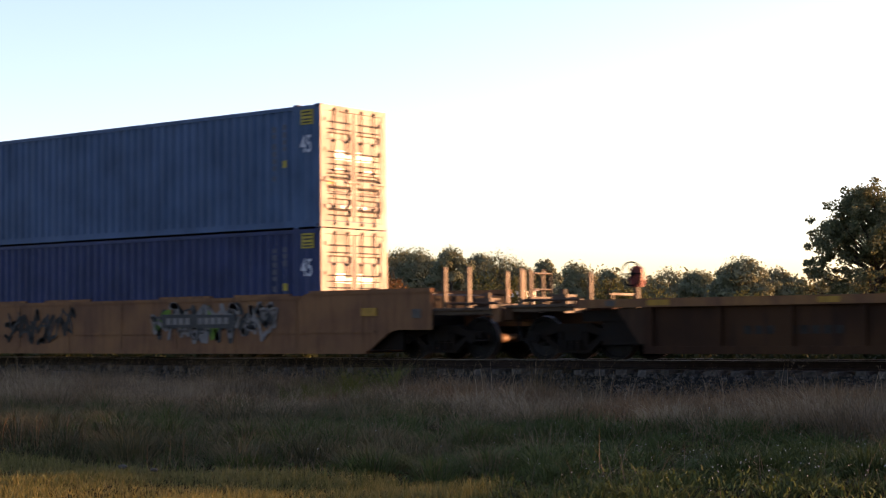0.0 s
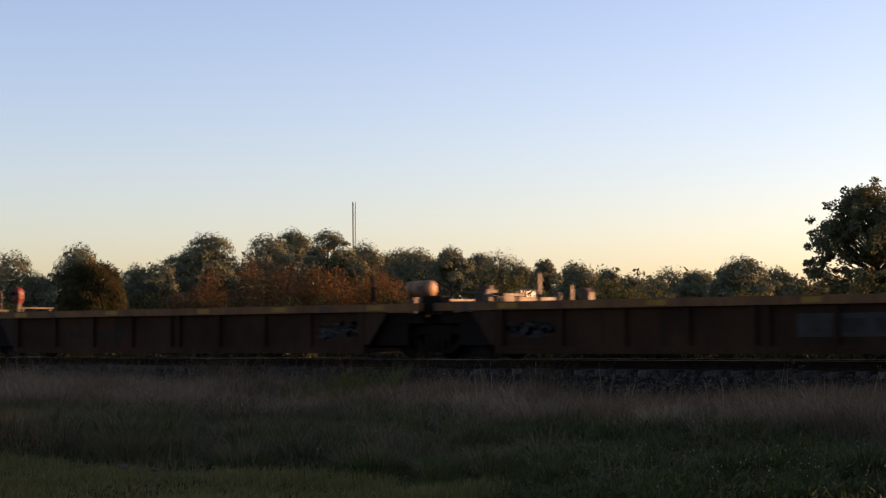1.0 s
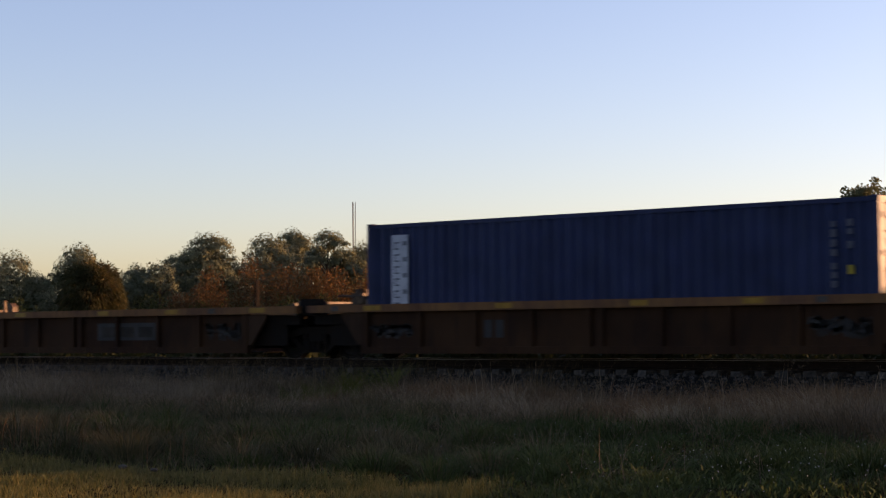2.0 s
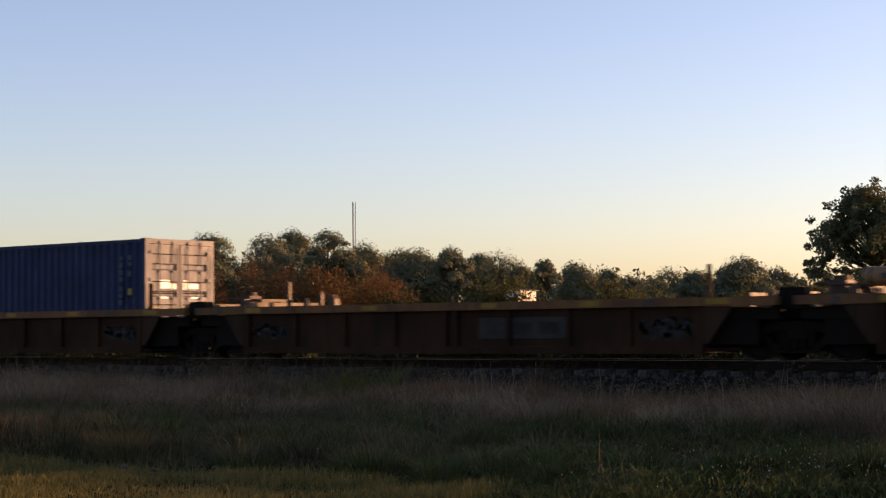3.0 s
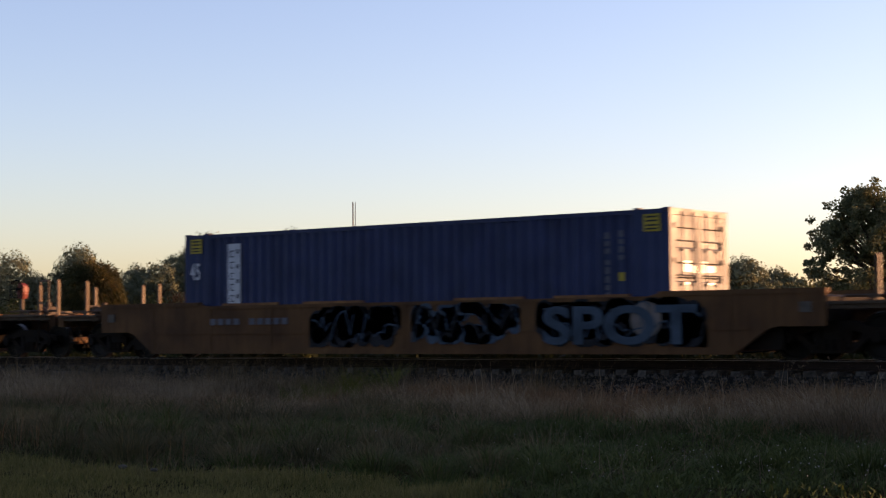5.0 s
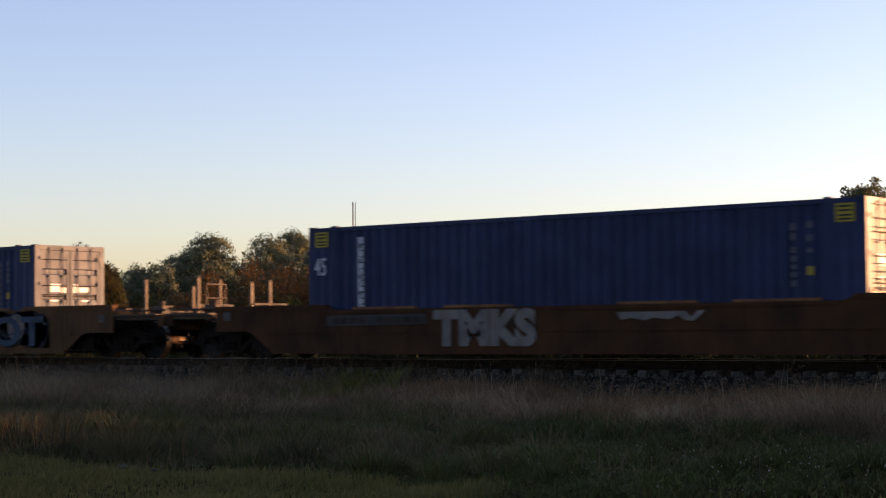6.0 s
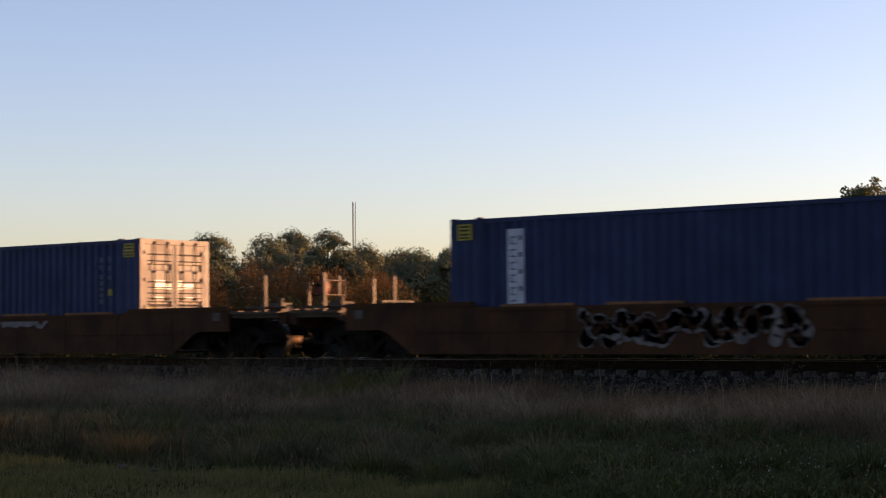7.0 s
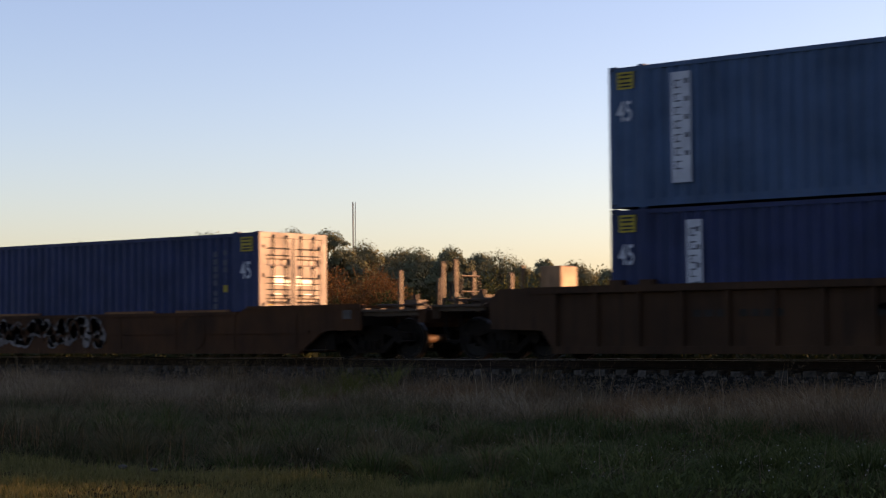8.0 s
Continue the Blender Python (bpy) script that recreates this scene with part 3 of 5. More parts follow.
def sprayed(car, kind, x0, x1, z0, z1, y, seed):
    """Painted shapes on a car side: overlapping rounded strokes, each colour its own layer."""
    rnd = random.Random(seed)

    def stroke(bm, pts, w, layer):
        yy = y - 0.002 * layer
        for (ax, az), (bx, bz) in zip(pts, pts[1:]):
            d = Vector((bx - ax, bz - az))
            if d.length < 1e-5:
                continue
            p = Vector((-d.y, d.x)).normalized() * w / 2
            bm.faces.new([bm.verts.new(v) for v in ((ax + p.x, yy, az + p.y), (bx + p.x, yy, bz + p.y), (bx - p.x, yy, bz - p.y), (ax - p.x, yy, az - p.y))])
        for cx, cz in pts:
            bm.faces.new([bm.verts.new((cx + w / 2 * math.cos(a), yy - 0.0004, cz + w / 2 * math.sin(a))) for a in np.linspace(0, 2 * math.pi, 11)[:-1]])

    def squiggle(n, ix0, ix1):
        pts = []
        for i in range(n):
            f = i / (n - 1)
            pts.append((ix0 + (ix1 - ix0) * f + rnd.uniform(-0.12, 0.12), rnd.uniform(z0 + 0.1, z1 - 0.1)))
        return pts

    def clip(bm):
        for v in bm.verts:
            v.co.z = min(max(v.co.z, z0), z1)
            v.co.x = min(max(v.co.x, x0 - 0.1), x1 + 0.1)
        return bm

    colours = {"wild": (("spray_black", 0.16), ("spray_white", 0.15), ("spray_green", 0.12), ("spray_white", 0.10), ("spray_black", 0.04)),
               "grey": (("spray_grey", 0.14), ("spray_grey", 0.09), ("spray_black", 0.05)),
               "white": (("spray_faded", 0.36), ("spray_faded", 0.26), ("brown_car", 0.05)),
               "blue": (("spray_blue", 0.42), ("spray_blue", 0.3), ("spray_navy", 0.045)),
               "dark": (("spray_navy", 0.5), ("spray_navy", 0.4), ("spray_blue", 0.03))}[kind]
    for layer, (mat, w) in enumerate(colours):
        bm = B()
        letters = 4 if x1 - x0 < 3 else 7
        step = (x1 - x0) / letters
        for i in range(letters):
            if mat == "spray_green" and i not in (0, letters // 2):
                continue
            a = x0 + i * step
            pts = squiggle(5, a + 0.05, a + step * 0.95)
            fine = []
            for p, q in zip(pts, pts[1:]):
                for k in range(4):
                    f = k / 4
                    fine.append((p[0] * (1 - f) + q[0] * f, p[1] * (1 - f) + q[1] * f + 0.05 * math.sin(f * math.pi)))
            stroke(bm, fine, w, 2 + layer * 2)
        part("graffiti", clip(bm), M[mat], car, {"wild": "white, black and green sprayed graffiti", "grey": "grey sprayed graffiti", "white": "faded white sprayed graffiti",
                                                 "blue": "pale blue sprayed graffiti", "dark": "dark sprayed graffiti"}[kind])


def bars(parent, name, x0, x1, z0, z1, y, n, mat, label):
    w = (x1 - x0) / n
    for i in range(n):
        if i == n // 2 - 1 and n > 6:
            continue
        bm = B()
        box(bm, x0 + i * w, x0 + i * w + w * 0.68, y - 0.004, y + 0.004, z0, z1)
        part(name, bm, M[mat], parent, label)


SIDE = 1.50                          # half the width of a car body


def smooth_well_car(label, top, ridge, posts_left, posts_right, paint="yellow_car", wheel=None):
    """A single well car with smooth side sheets, open decks over its two bogies."""
    car = thing("well_car", label, "freight car", "well cars of the train")
    for s in (-1, 1):
        bm = B()
        prof = [(-9.95, 0.66), (-8.95, 0.66), (-8.75, 0.60), (-8.15, 0.19), (8.15, 0.19), (8.75, 0.60), (8.95, 0.66), (9.95, 0.66),
                (9.95, ridge), (6.45, ridge), (6.15, top), (-6.15, top), (-6.45, ridge), (-9.95, ridge)]
        slab(bm, prof, s * SIDE - 0.06 * (s > 0), s * SIDE + 0.06 * (s < 0))
        part("side_sheet", bm, M[paint], car)
        bm = B()
        y0, y1 = (s * SIDE - 0.16, s * SIDE + 0.02) if s > 0 else (s * SIDE - 0.02, s * SIDE + 0.16)
        box(bm, -8.1, 8.1, y0, y1, 0.13, 0.235)
        part("bottom_chord", bm, M[paint], car)
        bm = B()
        y0, y1 = (s * SIDE - 0.14, s * SIDE + 0.025) if s > 0 else (s * SIDE - 0.025, s * SIDE + 0.14)
        box(bm, -6.1, 6.1, y0, y1, top - 0.07, top + 0.012)
        for a, b in ((-9.97, -6.42), (6.42, 9.97)):
            box(bm, a, b, y0, y1, ridge - 0.08, ridge + 0.015)
        part("top_chord", bm, M[paint], car)
        # a shallow crease along the sheet, and weld ribs
        bm = B()
        y0, y1 = (s * SIDE, s * SIDE + 0.022) if s > 0 else (s * SIDE - 0.022, s * SIDE)
        box(bm, -8.4, 8.4, y0, y1, 0.60, 0.66)
        for k in range(-4, 5):
            box(bm, k * 2.0 - 0.02, k * 2.0 + 0.02, y0 + 0.006, y1 - 0.006, 0.24, top - 0.08)
        part("side_rib", bm, M[paint], car)
        for k in (-4.8, -2.2, 2.2, 4.8):
            bm = B()
            box(bm, k - 0.9, k + 0.9, s * (SIDE - 0.12) - 0.04, s * (SIDE - 0.12) + 0.04, top + 0.012, top + 0.07)
            part("guide_tab", bm, M["chord"], car)
    for k in range(9):
        x = -7.6 + k * 1.9
        bm = B()
        box(bm, x - 0.15, x + 0.15, -SIDE + 0.06, SIDE - 0.06, 0.14, FLOOR)
        part("floor_beam", bm, M["steel"], car)
    for s in (-1, 1):
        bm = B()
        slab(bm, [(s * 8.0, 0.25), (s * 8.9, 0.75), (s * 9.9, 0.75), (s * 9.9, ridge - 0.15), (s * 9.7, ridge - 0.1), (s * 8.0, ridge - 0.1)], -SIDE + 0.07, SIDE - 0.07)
        # Dark steel here paints in the shade behind the bogie.
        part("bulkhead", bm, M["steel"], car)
        # Added dark plates fill the open gap, where only shade lies.
        for y in (-SIDE + 0.22, SIDE - 0.28):
            bm = B()
            box(bm, min(s * 8.1, s * 8.98), max(s * 8.1, s * 8.98), y, y + 0.06, 0.22, 0.72)
            part("shade_plate", bm, M["steel"], car, "dark plate added to darken the open end gap")
        bm = B()
        for k in range(5):
            y = -1.2 + 0.6 * k
            box(bm, s * 8.4 - 0.5, s * 8.4 + 0.5, y - 0.10, y + 0.10, ridge - 0.1, ridge - 0.06)
        part("walkway", bm, M["deck"], car)
        bogie(car, s * 9.88)
        for y in (-1.528, ):
            bm = B()
            box(bm, s * 9.55 - 0.12, s * 9.55 + 0.12, y, y + 0.02, 0.92, 1.12)
            part("stencil_plate", bm, M["plate"], car, "pale square stencil plate")
            if top < 1.4:
                continue
            bm = B()
            box(bm, s * 8.2 - 0.22, s * 8.2 + 0.22, y, y + 0.02, 0.98, 1.16)
            part("reflector", bm, M["reflective"], car, "yellow reflective patch")
    for k in (-5.2, -3.0, -0.6, 1.8, 4.2, 6.0) if paint == "yellow_car" and top > 1.4 else ():
        bm = B()
        box(bm, k - 0.17, k + 0.17, -1.527, -1.51, 0.93, 1.0)
        part("reflector", bm, M["reflective"], car, "yellow reflective strip")
    end_deck(car, -9.95, -11.75, 1.12, paint, posts_left, frame_rail=False)
    end_deck(car, 9.95, 11.75, 1.12, paint, posts_right, wheel=wheel)
    return car


def ribbed_side(car, half, ribs, z0, z1, chord0, paint, reach):
    """Side sheets set back between upright ribs, under a broad top chord that reaches over the bogies."""
    for s in (-1, 1):
        def wall(bm, x0, x1, out0, out1, a, b):
            lo, hi = sorted((s * (SIDE + out0), s * (SIDE + out1)))
            return box(bm, x0, x1, lo, hi, a, b)
        bm = B()
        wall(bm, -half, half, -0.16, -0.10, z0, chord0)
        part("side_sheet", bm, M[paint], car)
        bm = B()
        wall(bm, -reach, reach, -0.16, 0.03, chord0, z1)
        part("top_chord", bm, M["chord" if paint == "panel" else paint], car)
        bm = B()
        wall(bm, -half, half, -0.17, 0.0, z0 - 0.10, z0 + 0.05)
        part("bottom_chord", bm, M[paint], car)
        for x, w in ribs:
            bm = B()
            lo, hi = sorted((s * (SIDE - 0.10), s * (SIDE - 0.005)))
            box(bm, x - w / 2, x + w / 2, lo, hi, z0 + 0.05, chord0)
            part("side_rib", bm, M[paint], car)


def ribbed_well_unit(label, first=False, last=False, marks="name", tank=0.0, seed=0):
    """One unit of the articulated cars; each carries the bogie at its +x joint."""
    car = thing("well_car_unit", label, "freight car", "articulated well car units")
    ribs = [(-6.06, 0.18), (-4.5, 0.09), (-3.0, 0.09), (-1.55, 0.09), (-0.15, 0.13), (0.15, 0.13), (1.55, 0.09), (3.05, 0.09), (4.5, 0.09), (6.06, 0.18)]
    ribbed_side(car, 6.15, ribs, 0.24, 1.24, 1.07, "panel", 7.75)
    rnd = random.Random(seed)
    for k in range(7):
        x = -5.4 + k * 1.8
        bm = B()
        box(bm, x - 0.15, x + 0.15, -SIDE + 0.17, SIDE - 0.17, 0.14, FLOOR)
        part("floor_beam", bm, M["steel"], car)
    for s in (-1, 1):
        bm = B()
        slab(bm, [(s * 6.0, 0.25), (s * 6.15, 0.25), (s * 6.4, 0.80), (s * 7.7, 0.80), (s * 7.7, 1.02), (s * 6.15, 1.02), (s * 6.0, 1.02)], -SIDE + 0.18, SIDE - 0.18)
        # The bulkhead's dark colour stands in for shade under the end.
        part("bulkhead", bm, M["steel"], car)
        bm = B()
        slab(bm, [(s * 6.15, 0.34), (s * 6.28, 0.34), (s * 6.75, 0.98), (s * 6.75, 1.06), (s * 6.15, 1.06)], -SIDE + 0.03, -SIDE + 0.10)
        part("gusset", bm, M["brown_panel"], car)
        # Dark plates added between body and bogie in place of shade.
        for y in (-SIDE + 0.22, SIDE - 0.28):
            bm = B()
            box(bm, min(s * 6.16, s * 7.25), max(s * 6.16, s * 7.25), y, y + 0.06, 0.32, 1.04)
            part("shade_plate", bm, M["steel"], car, "dark plate added to darken the open end gap")
    # painted patches on the chord, small plates
    for x, w, mat in ((-5.8, 0.5, "reflective"), (-2.2, 0.45, "reflective"), (1.1, 0.4, "reflective"), (3.6, 0.45, "reflective"), (6.5, 0.5, "reflective"), (-6.9, 0.22, "plate"), (5.0, 0.22, "plate")):
        bm = B()
        box(bm, x - w / 2, x + w / 2, -SIDE - 0.036, -SIDE - 0.03, 1.10, 1.21)
        part("reflector", bm, M[mat], car, "yellow reflective strip" if mat == "reflective" else "pale stencil plate")
    yy = -SIDE + 0.094
    if marks == "name":
        bm = B()
        box(bm, 0.75, 3.0, yy, yy + 0.006, 0.46, 0.90)
        part("name_board", bm, M["spray_black"], car, "dark board with worn white shapes")
        for x in (0.95, 1.62, 2.3):
            bm = B()
            box(bm, x, x + 0.5, yy - 0.006, yy, 0.54, 0.80)
            part("bar", bm, M["spray_grey"], car, "worn pale painted bar")
    elif marks == "number":
        bars(car, "number_bar", -4.0, -1.9, 0.52, 0.68, yy, 9, "faint_ink", "worn grey bar of a number")
    else:
        bars(car, "number_bar", -2.8, -2.2, 0.48, 0.86, yy, 2, "spray_black", "dark worn painted bars")
    sprayed(car, "grey", 4.7, 5.95, 0.35, 0.9, -SIDE + 0.10, seed + 3)
    if marks != "number":
        sprayed(car, "grey", -5.9, -4.8, 0.42, 0.85, -SIDE + 0.10, seed + 5)
    if last:
        end_deck(car, 7.6, 10.1, 1.16, "panel", [(9.2, -1.2, 1.96), (8.55, 1.3, 1.95), (9.95, -1.2, 2.09)], wheel=(8.2, -1.2, 1.87, 0.24), frame_rail=False)
        hoop(car, 9.22, 9.55, -1.2, 1.16, 2.06)
        bogie(car, 8.6)
    else:
        bogie(car, 7.93)
        bm = B()
        box(bm, 6.2, 9.6, -0.3, 0.3, 0.70, 1.02)
        part("joint_casting", bm, M["steel"], car)
        bm = B()
        slab(bm, [(7.55, 1.02), (8.3, 1.02), (8.2, 1.40), (7.7, 1.40)], -SIDE + 0.2, -SIDE + 0.5)
        part("joint_cover", bm, M["steel"], car)
        if tank:
            bm = B()
            lathe(bm, [(0.0, -0.35), (0.15, -0.345), (0.19, -0.31), (0.19, 0.31), (0.15, 0.345), (0.0, 0.35)], 0, 24, "x")
            bmesh.ops.translate(bm, verts=bm.verts[:], vec=(tank, 0.0, 1.60))
            drum = part("air_tank", bm, M["tank"], car, "air reservoir coloured sunlit orange", smooth=True)
            bm = B()
            box(bm, tank + 0.02, tank + 0.16, -0.198, -0.185, 1.55, 1.66)
            part("decal", bm, M["plate"], drum, "pale square decal")
            for x in (-0.2, 0.2):
                bm = B()
                box(bm, tank + x - 0.04, tank + x + 0.04, -0.10, 0.10, 1.0, 1.43)
                rod(bm, (tank + x - 0.02, 0.0, 1.60), (tank + x + 0.02, 0.0, 1.60), 0.195, 24)
                part("tank_strap", bm, M["deck"], car)
        bm = B()
        box(bm, 7.4, 10.2, 0.35, 0.75, 1.22, 1.28)
        box(bm, 7.4, 9.0, -0.75, -0.35, 1.22, 1.28)
        for x in (7.6, 8.6, 9.7):
            box(bm, x - 0.05, x + 0.05, 0.4, 0.7, 1.0, 1.22)
        part("walkway", bm, M["post"], car)
        for x, y0, y1, z0, z1 in ((9.55, -1.1, 1.3, 1.25, 1.36), (7.3, -0.9, 1.2, 1.22, 1.36), (8.85, -0.6, 0.9, 1.40, 1.46), (6.55, -0.3, 0.6, 1.24, 1.34)):
            bm = B()
            box(bm, x - 0.06, x + 0.06, y0, y1, z0, z1)
            for y in (y0 + 0.1, y1 - 0.1):
                box(bm, x - 0.05, x + 0.05, y - 0.05, y + 0.05, 1.0, z0 + 0.01)
            part("cross_beam", bm, M["post"], car)
        for x, y in ((8.9, -0.5), (10.5, -0.1), (7.9, 0.7)):
            bm = B()
            slab(bm, [(x - 0.07, 1.2), (x + 0.06, 1.2), (x + 0.07, 1.36), (x + 0.01, 1.46), (x - 0.07, 1.42)], y - 0.07, y + 0.07)
            bmesh.ops.bevel(bm, geom=bm.edges[:], offset=0.02, segments=1, affect="EDGES")
            part("bracket", bm, M["post"], car)
        bm = B()
        box(bm, 8.15, 8.5, 0.0, 0.4, 1.02, 1.55)
        box(bm, 8.6, 9.1, -0.2, 0.2, 1.28, 1.40)
        rod(bm, (8.32, 0.2, 1.5), (8.32, 0.2, 1.64), 0.17, 12)
        rod(bm, (8.0, -0.3, 1.48), (9.2, -0.3, 1.42), 0.03, 6)
        part("brake_valve", bm, M["deck"], car)
        guide_post(car, 6.15, -1.15, 1.2, 1.9, 0.08, "steel")
        guide_post(car, 10.1, -0.3, 1.2, 1.86)
        guide_post(car, 10.35, 0.6, 1.2, 1.62)
        bm = B()
        slab(bm, [(10.75, 1.2), (10.95, 1.2), (10.95, 1.44), (10.85, 1.54), (10.72, 1.5)], 0.4, 0.6)
        part("hook", bm, M["post"], car)
    if first:
        end_deck(car, -7.6, -9.6, 1.16, "panel", [(-8.9, 0.9, 1.9), (-9.3, -1.2, 1.95)], frame_rail=False)
        bogie(car, -8.1)
        brake_wheel(car, -6.6, -1.2, 1.75, 0.24)
    return car


def tall_ribbed_car(label):
    """A brown well car with high ribbed sides."""
    car = thing("well_car", label, "freight car", "well cars of the train")
    ribs = [(-8.5 + k * 0.99, 0.10) for k in range(18)]
    ribbed_side(car, 8.55, ribs, 0.24, 1.52, 1.38, "brown_panel", 9.2)
    for s in (-1, 1):
        bm = B()
        slab(bm, [(s * 8.55, 0.24), (s * 8.8, 0.62), (s * 10.1, 0.66), (s * 10.15, 1.25), (s * 9.9, 1.5), (s * 8.55, 1.5)], -SIDE, SIDE)
        part("end_body", bm, M["brown_panel"], car)
        bogie(car, s * 10.1)
        end_deck(car, s * 10.1, s * 11.75, 1.2, "brown_panel", [(s * 11.25, -1.2, 2.2), (s * 11.6, -1.2, 2.16), (s * 11.3, 1.0, 1.95)], frame_rail=False)
    for k in range(9):
        x = -7.6 + k * 1.9
        bm = B()
        box(bm, x - 0.15, x + 0.15, -SIDE + 0.17, SIDE - 0.17, 0.14, FLOOR)
        part("floor_beam", bm, M["steel"], car)
    # This box takes the sunlit orange, so its lit look is painted.
    bm = B()
    box(bm, -9.75, -9.2, -0.15, 0.5, 1.5, 2.02)
    bmesh.ops.bevel(bm, geom=bm.edges[:], offset=0.02, segments=1, affect="EDGES")
    part("equipment_box", bm, M["tank"], car, "steel equipment box coloured as if sunlit")
    guide_post(car, -9.95, -0.5, 1.4, 2.05)
    bars(car, "number_bar", -5.3, -3.3, 0.86, 1.0, -SIDE + 0.09, 8, "faint_ink", "worn grey bar of a number")
    sprayed(car, "grey", -1.6, -0.7, 0.75, 1.1, -SIDE + 0.10, 77)
    bm = B()
    for x in (-7.0, -6.3):
        box(bm, x - 0.15, x + 0.15, -SIDE - 0.02, -SIDE + 0.2, 1.52, 1.62)
    part("guide_tab", bm, M["brown_panel"], car)
    return car


# ---- the train, place by place along its length ----
RUN, SLOWING = 19.507, -0.0147       # metres a second, and its change


def gone(t):
    return RUN * (t - 4) + SLOWING * (t - 4) ** 2 / 2


TRAIN = []                           # (thing, place along the train, height)


def aboard(ob, u, z=0.0):
    ob.location = (u, MID_Y, z)
    TRAIN.append((ob, u, z))
    return ob


near, far = -1.2, 1.1
car_a = aboard(smooth_well_car("yellow-brown well car covered in graffiti, carrying two stacked containers", 1.46, 1.56,
                               [(-11.4, near, 1.9)], [(10.1, near, 2.03), (10.75, near, 2.02), (10.15, far, 2.0), (10.6, far, 2.0), (10.8, far, 2.02), (11.14, far, 2.0)], "ochre_car"), -110.35)
sprayed(car_a, "grey", -4.6, -1.8, 0.30, 1.38, -1.52, 11)
sprayed(car_a, "wild", 1.2, 5.4, 0.32, 1.42, -1.52, 12)
bm = B()
slab(bm, [(1.55, 0.78), (4.0, 0.74), (4.05, 1.06), (1.5, 1.10)], -1.546, -1.541)
part("number_board", bm, M["spray_black"], car_a, "black painted patch behind the number")
bars(car_a, "number_bar", 1.7, 3.9, 0.84, 1.0, -1.551, 10, "spray_white", "white bar of a number on black")
LEN45, LEN40 = 13.716, 12.192
aboard(container("deep blue container in the well under another", LEN45, "blue", "door_cream", ("label", "rear45", "code"), seed=1), -110.70, FLOOR)
aboard(container("faded blue corrugated container with cream doors, stacked on top", LEN45, "blue_faded", "door_cream", ("label", "rear45", "code"), seed=2), -110.70, FLOOR + TALL + 0.014)
for k, (u, what, first, last, marks, tank) in enumerate(((-88.92, "empty", True, False, "number", 6.65), (-73.0, "empty", False, False, "name", 0.0),
                                                          (-57.15, "loaded with one blue container", False, False, "plain", 0.0),
                                                          (-41.3, "empty", False, False, "name", 9.25), (-25.45, "empty", False, True, "number", 0.0))):
    aboard(ribbed_well_unit("dirty yellow ribbed well car unit, " + what, first, last, marks, tank, 20 + k), u)
aboard(container("blue corrugated container with grey doors in a yellow well", LEN40, "blue", "door_grey", ("code",), (0.72, 0.35, 2.62, 0.46), seed=3, rows=4), -57.24, FLOOR)
c_posts_l = [(-10.86, near, 2.02), (-11.45, 1.3, 1.96), (-10.8, 1.3, 1.98)]
c_posts_r = [(10.86, near, 2.0), (11.2, far, 2.03), (10.2, far, 1.88)]
car_c1 = aboard(smooth_well_car("yellow well car with blue and dark graffiti, one container aboard", 1.27, 1.36, c_posts_l, c_posts_r), -3.5)
sprayed(car_c1, "dark", -2.7, -0.2, 0.28, 1.22, -1.52, 31)
sprayed(car_c1, "blue", 0.3, 3.0, 0.34, 1.24, -1.52, 32)
sprayed(car_c1, "dark", 3.6, 7.4, 0.28, 1.26, -1.52, 33)
ob = part("graffiti", lettering("SPOT", 1.05, M["spray_blue"], 3.6, 0.03), M["spray_blue"], car_c1, "pale blue sprayed letters")
ob.location = (3.7, -1.55, 0.36)
bm = B()
rod(bm, (6.14, -1.53, 0.83), (6.14, -1.52, 0.83), 0.36, 22)
part("graffiti", bm, M["spray_faded"], car_c1, "faded pale sprayed round")
bars(car_c1, "number_bar", -6.0, -3.4, 0.82, 0.97, -1.526, 10, "grey_ink", "white bar of a number")
aboard(container("blue corrugated container with grey doors and white panel", LEN45, "blue", "door_grey", ("label", "front45", "code"), (1.48, 0.45, 2.62, 0.42), seed=4, rows=4), -3.82, FLOOR)
car_c2 = aboard(smooth_well_car("rusty well car with white graffiti, one container aboard", 1.12, 1.24, c_posts_l, c_posts_r, "brown_car", wheel=(11.1, 0.4, 1.78, 0.26)), 20.1)
ob = part("graffiti", lettering("TMKS", 0.98, M["spray_white"], 2.7, 0.06), M["spray_white"], car_c2, "white sprayed block letters")
ob.location = (-3.3, -1.53, 0.36)
bm = B()
slab(bm, [(1.35, 0.98), (2.9, 0.98), (3.05, 0.86), (3.2, 1.0), (3.35, 0.98), (3.1, 0.78), (2.9, 0.80), (2.75, 0.9), (2.55, 0.82), (2.2, 0.86), (2.0, 0.8), (1.7, 0.86), (1.45, 0.82)], -1.53, -1.52)
part("graffiti", bm, M["spray_white"], car_c2, "white sprayed stroke")
bm = B()
slab(bm, [(-6.4, 0.76), (-3.5, 0.78), (-3.5, 1.02), (-6.35, 1.0)], -1.526, -1.52)
part("number_board", bm, M["spray_black"], car_c2, "dark painted patch behind the number")
bars(car_c2, "number_bar", -6.2, -3.6, 0.82, 0.95, -1.531, 10, "spray_grey", "worn grey bar of a number")
aboard(container("dark blue container with cream doors and torn white panel", LEN45, "blue", "door_cream", ("label", "front45", "code"), (1.50, 0.35, 2.62, 0.16), seed=5), 19.78, FLOOR)
car_c3 = aboard(smooth_well_car("brown well car with large faded white graffiti, one container aboard", 1.12, 1.24, c_posts_l, c_posts_r, "brown_car"), 43.7)
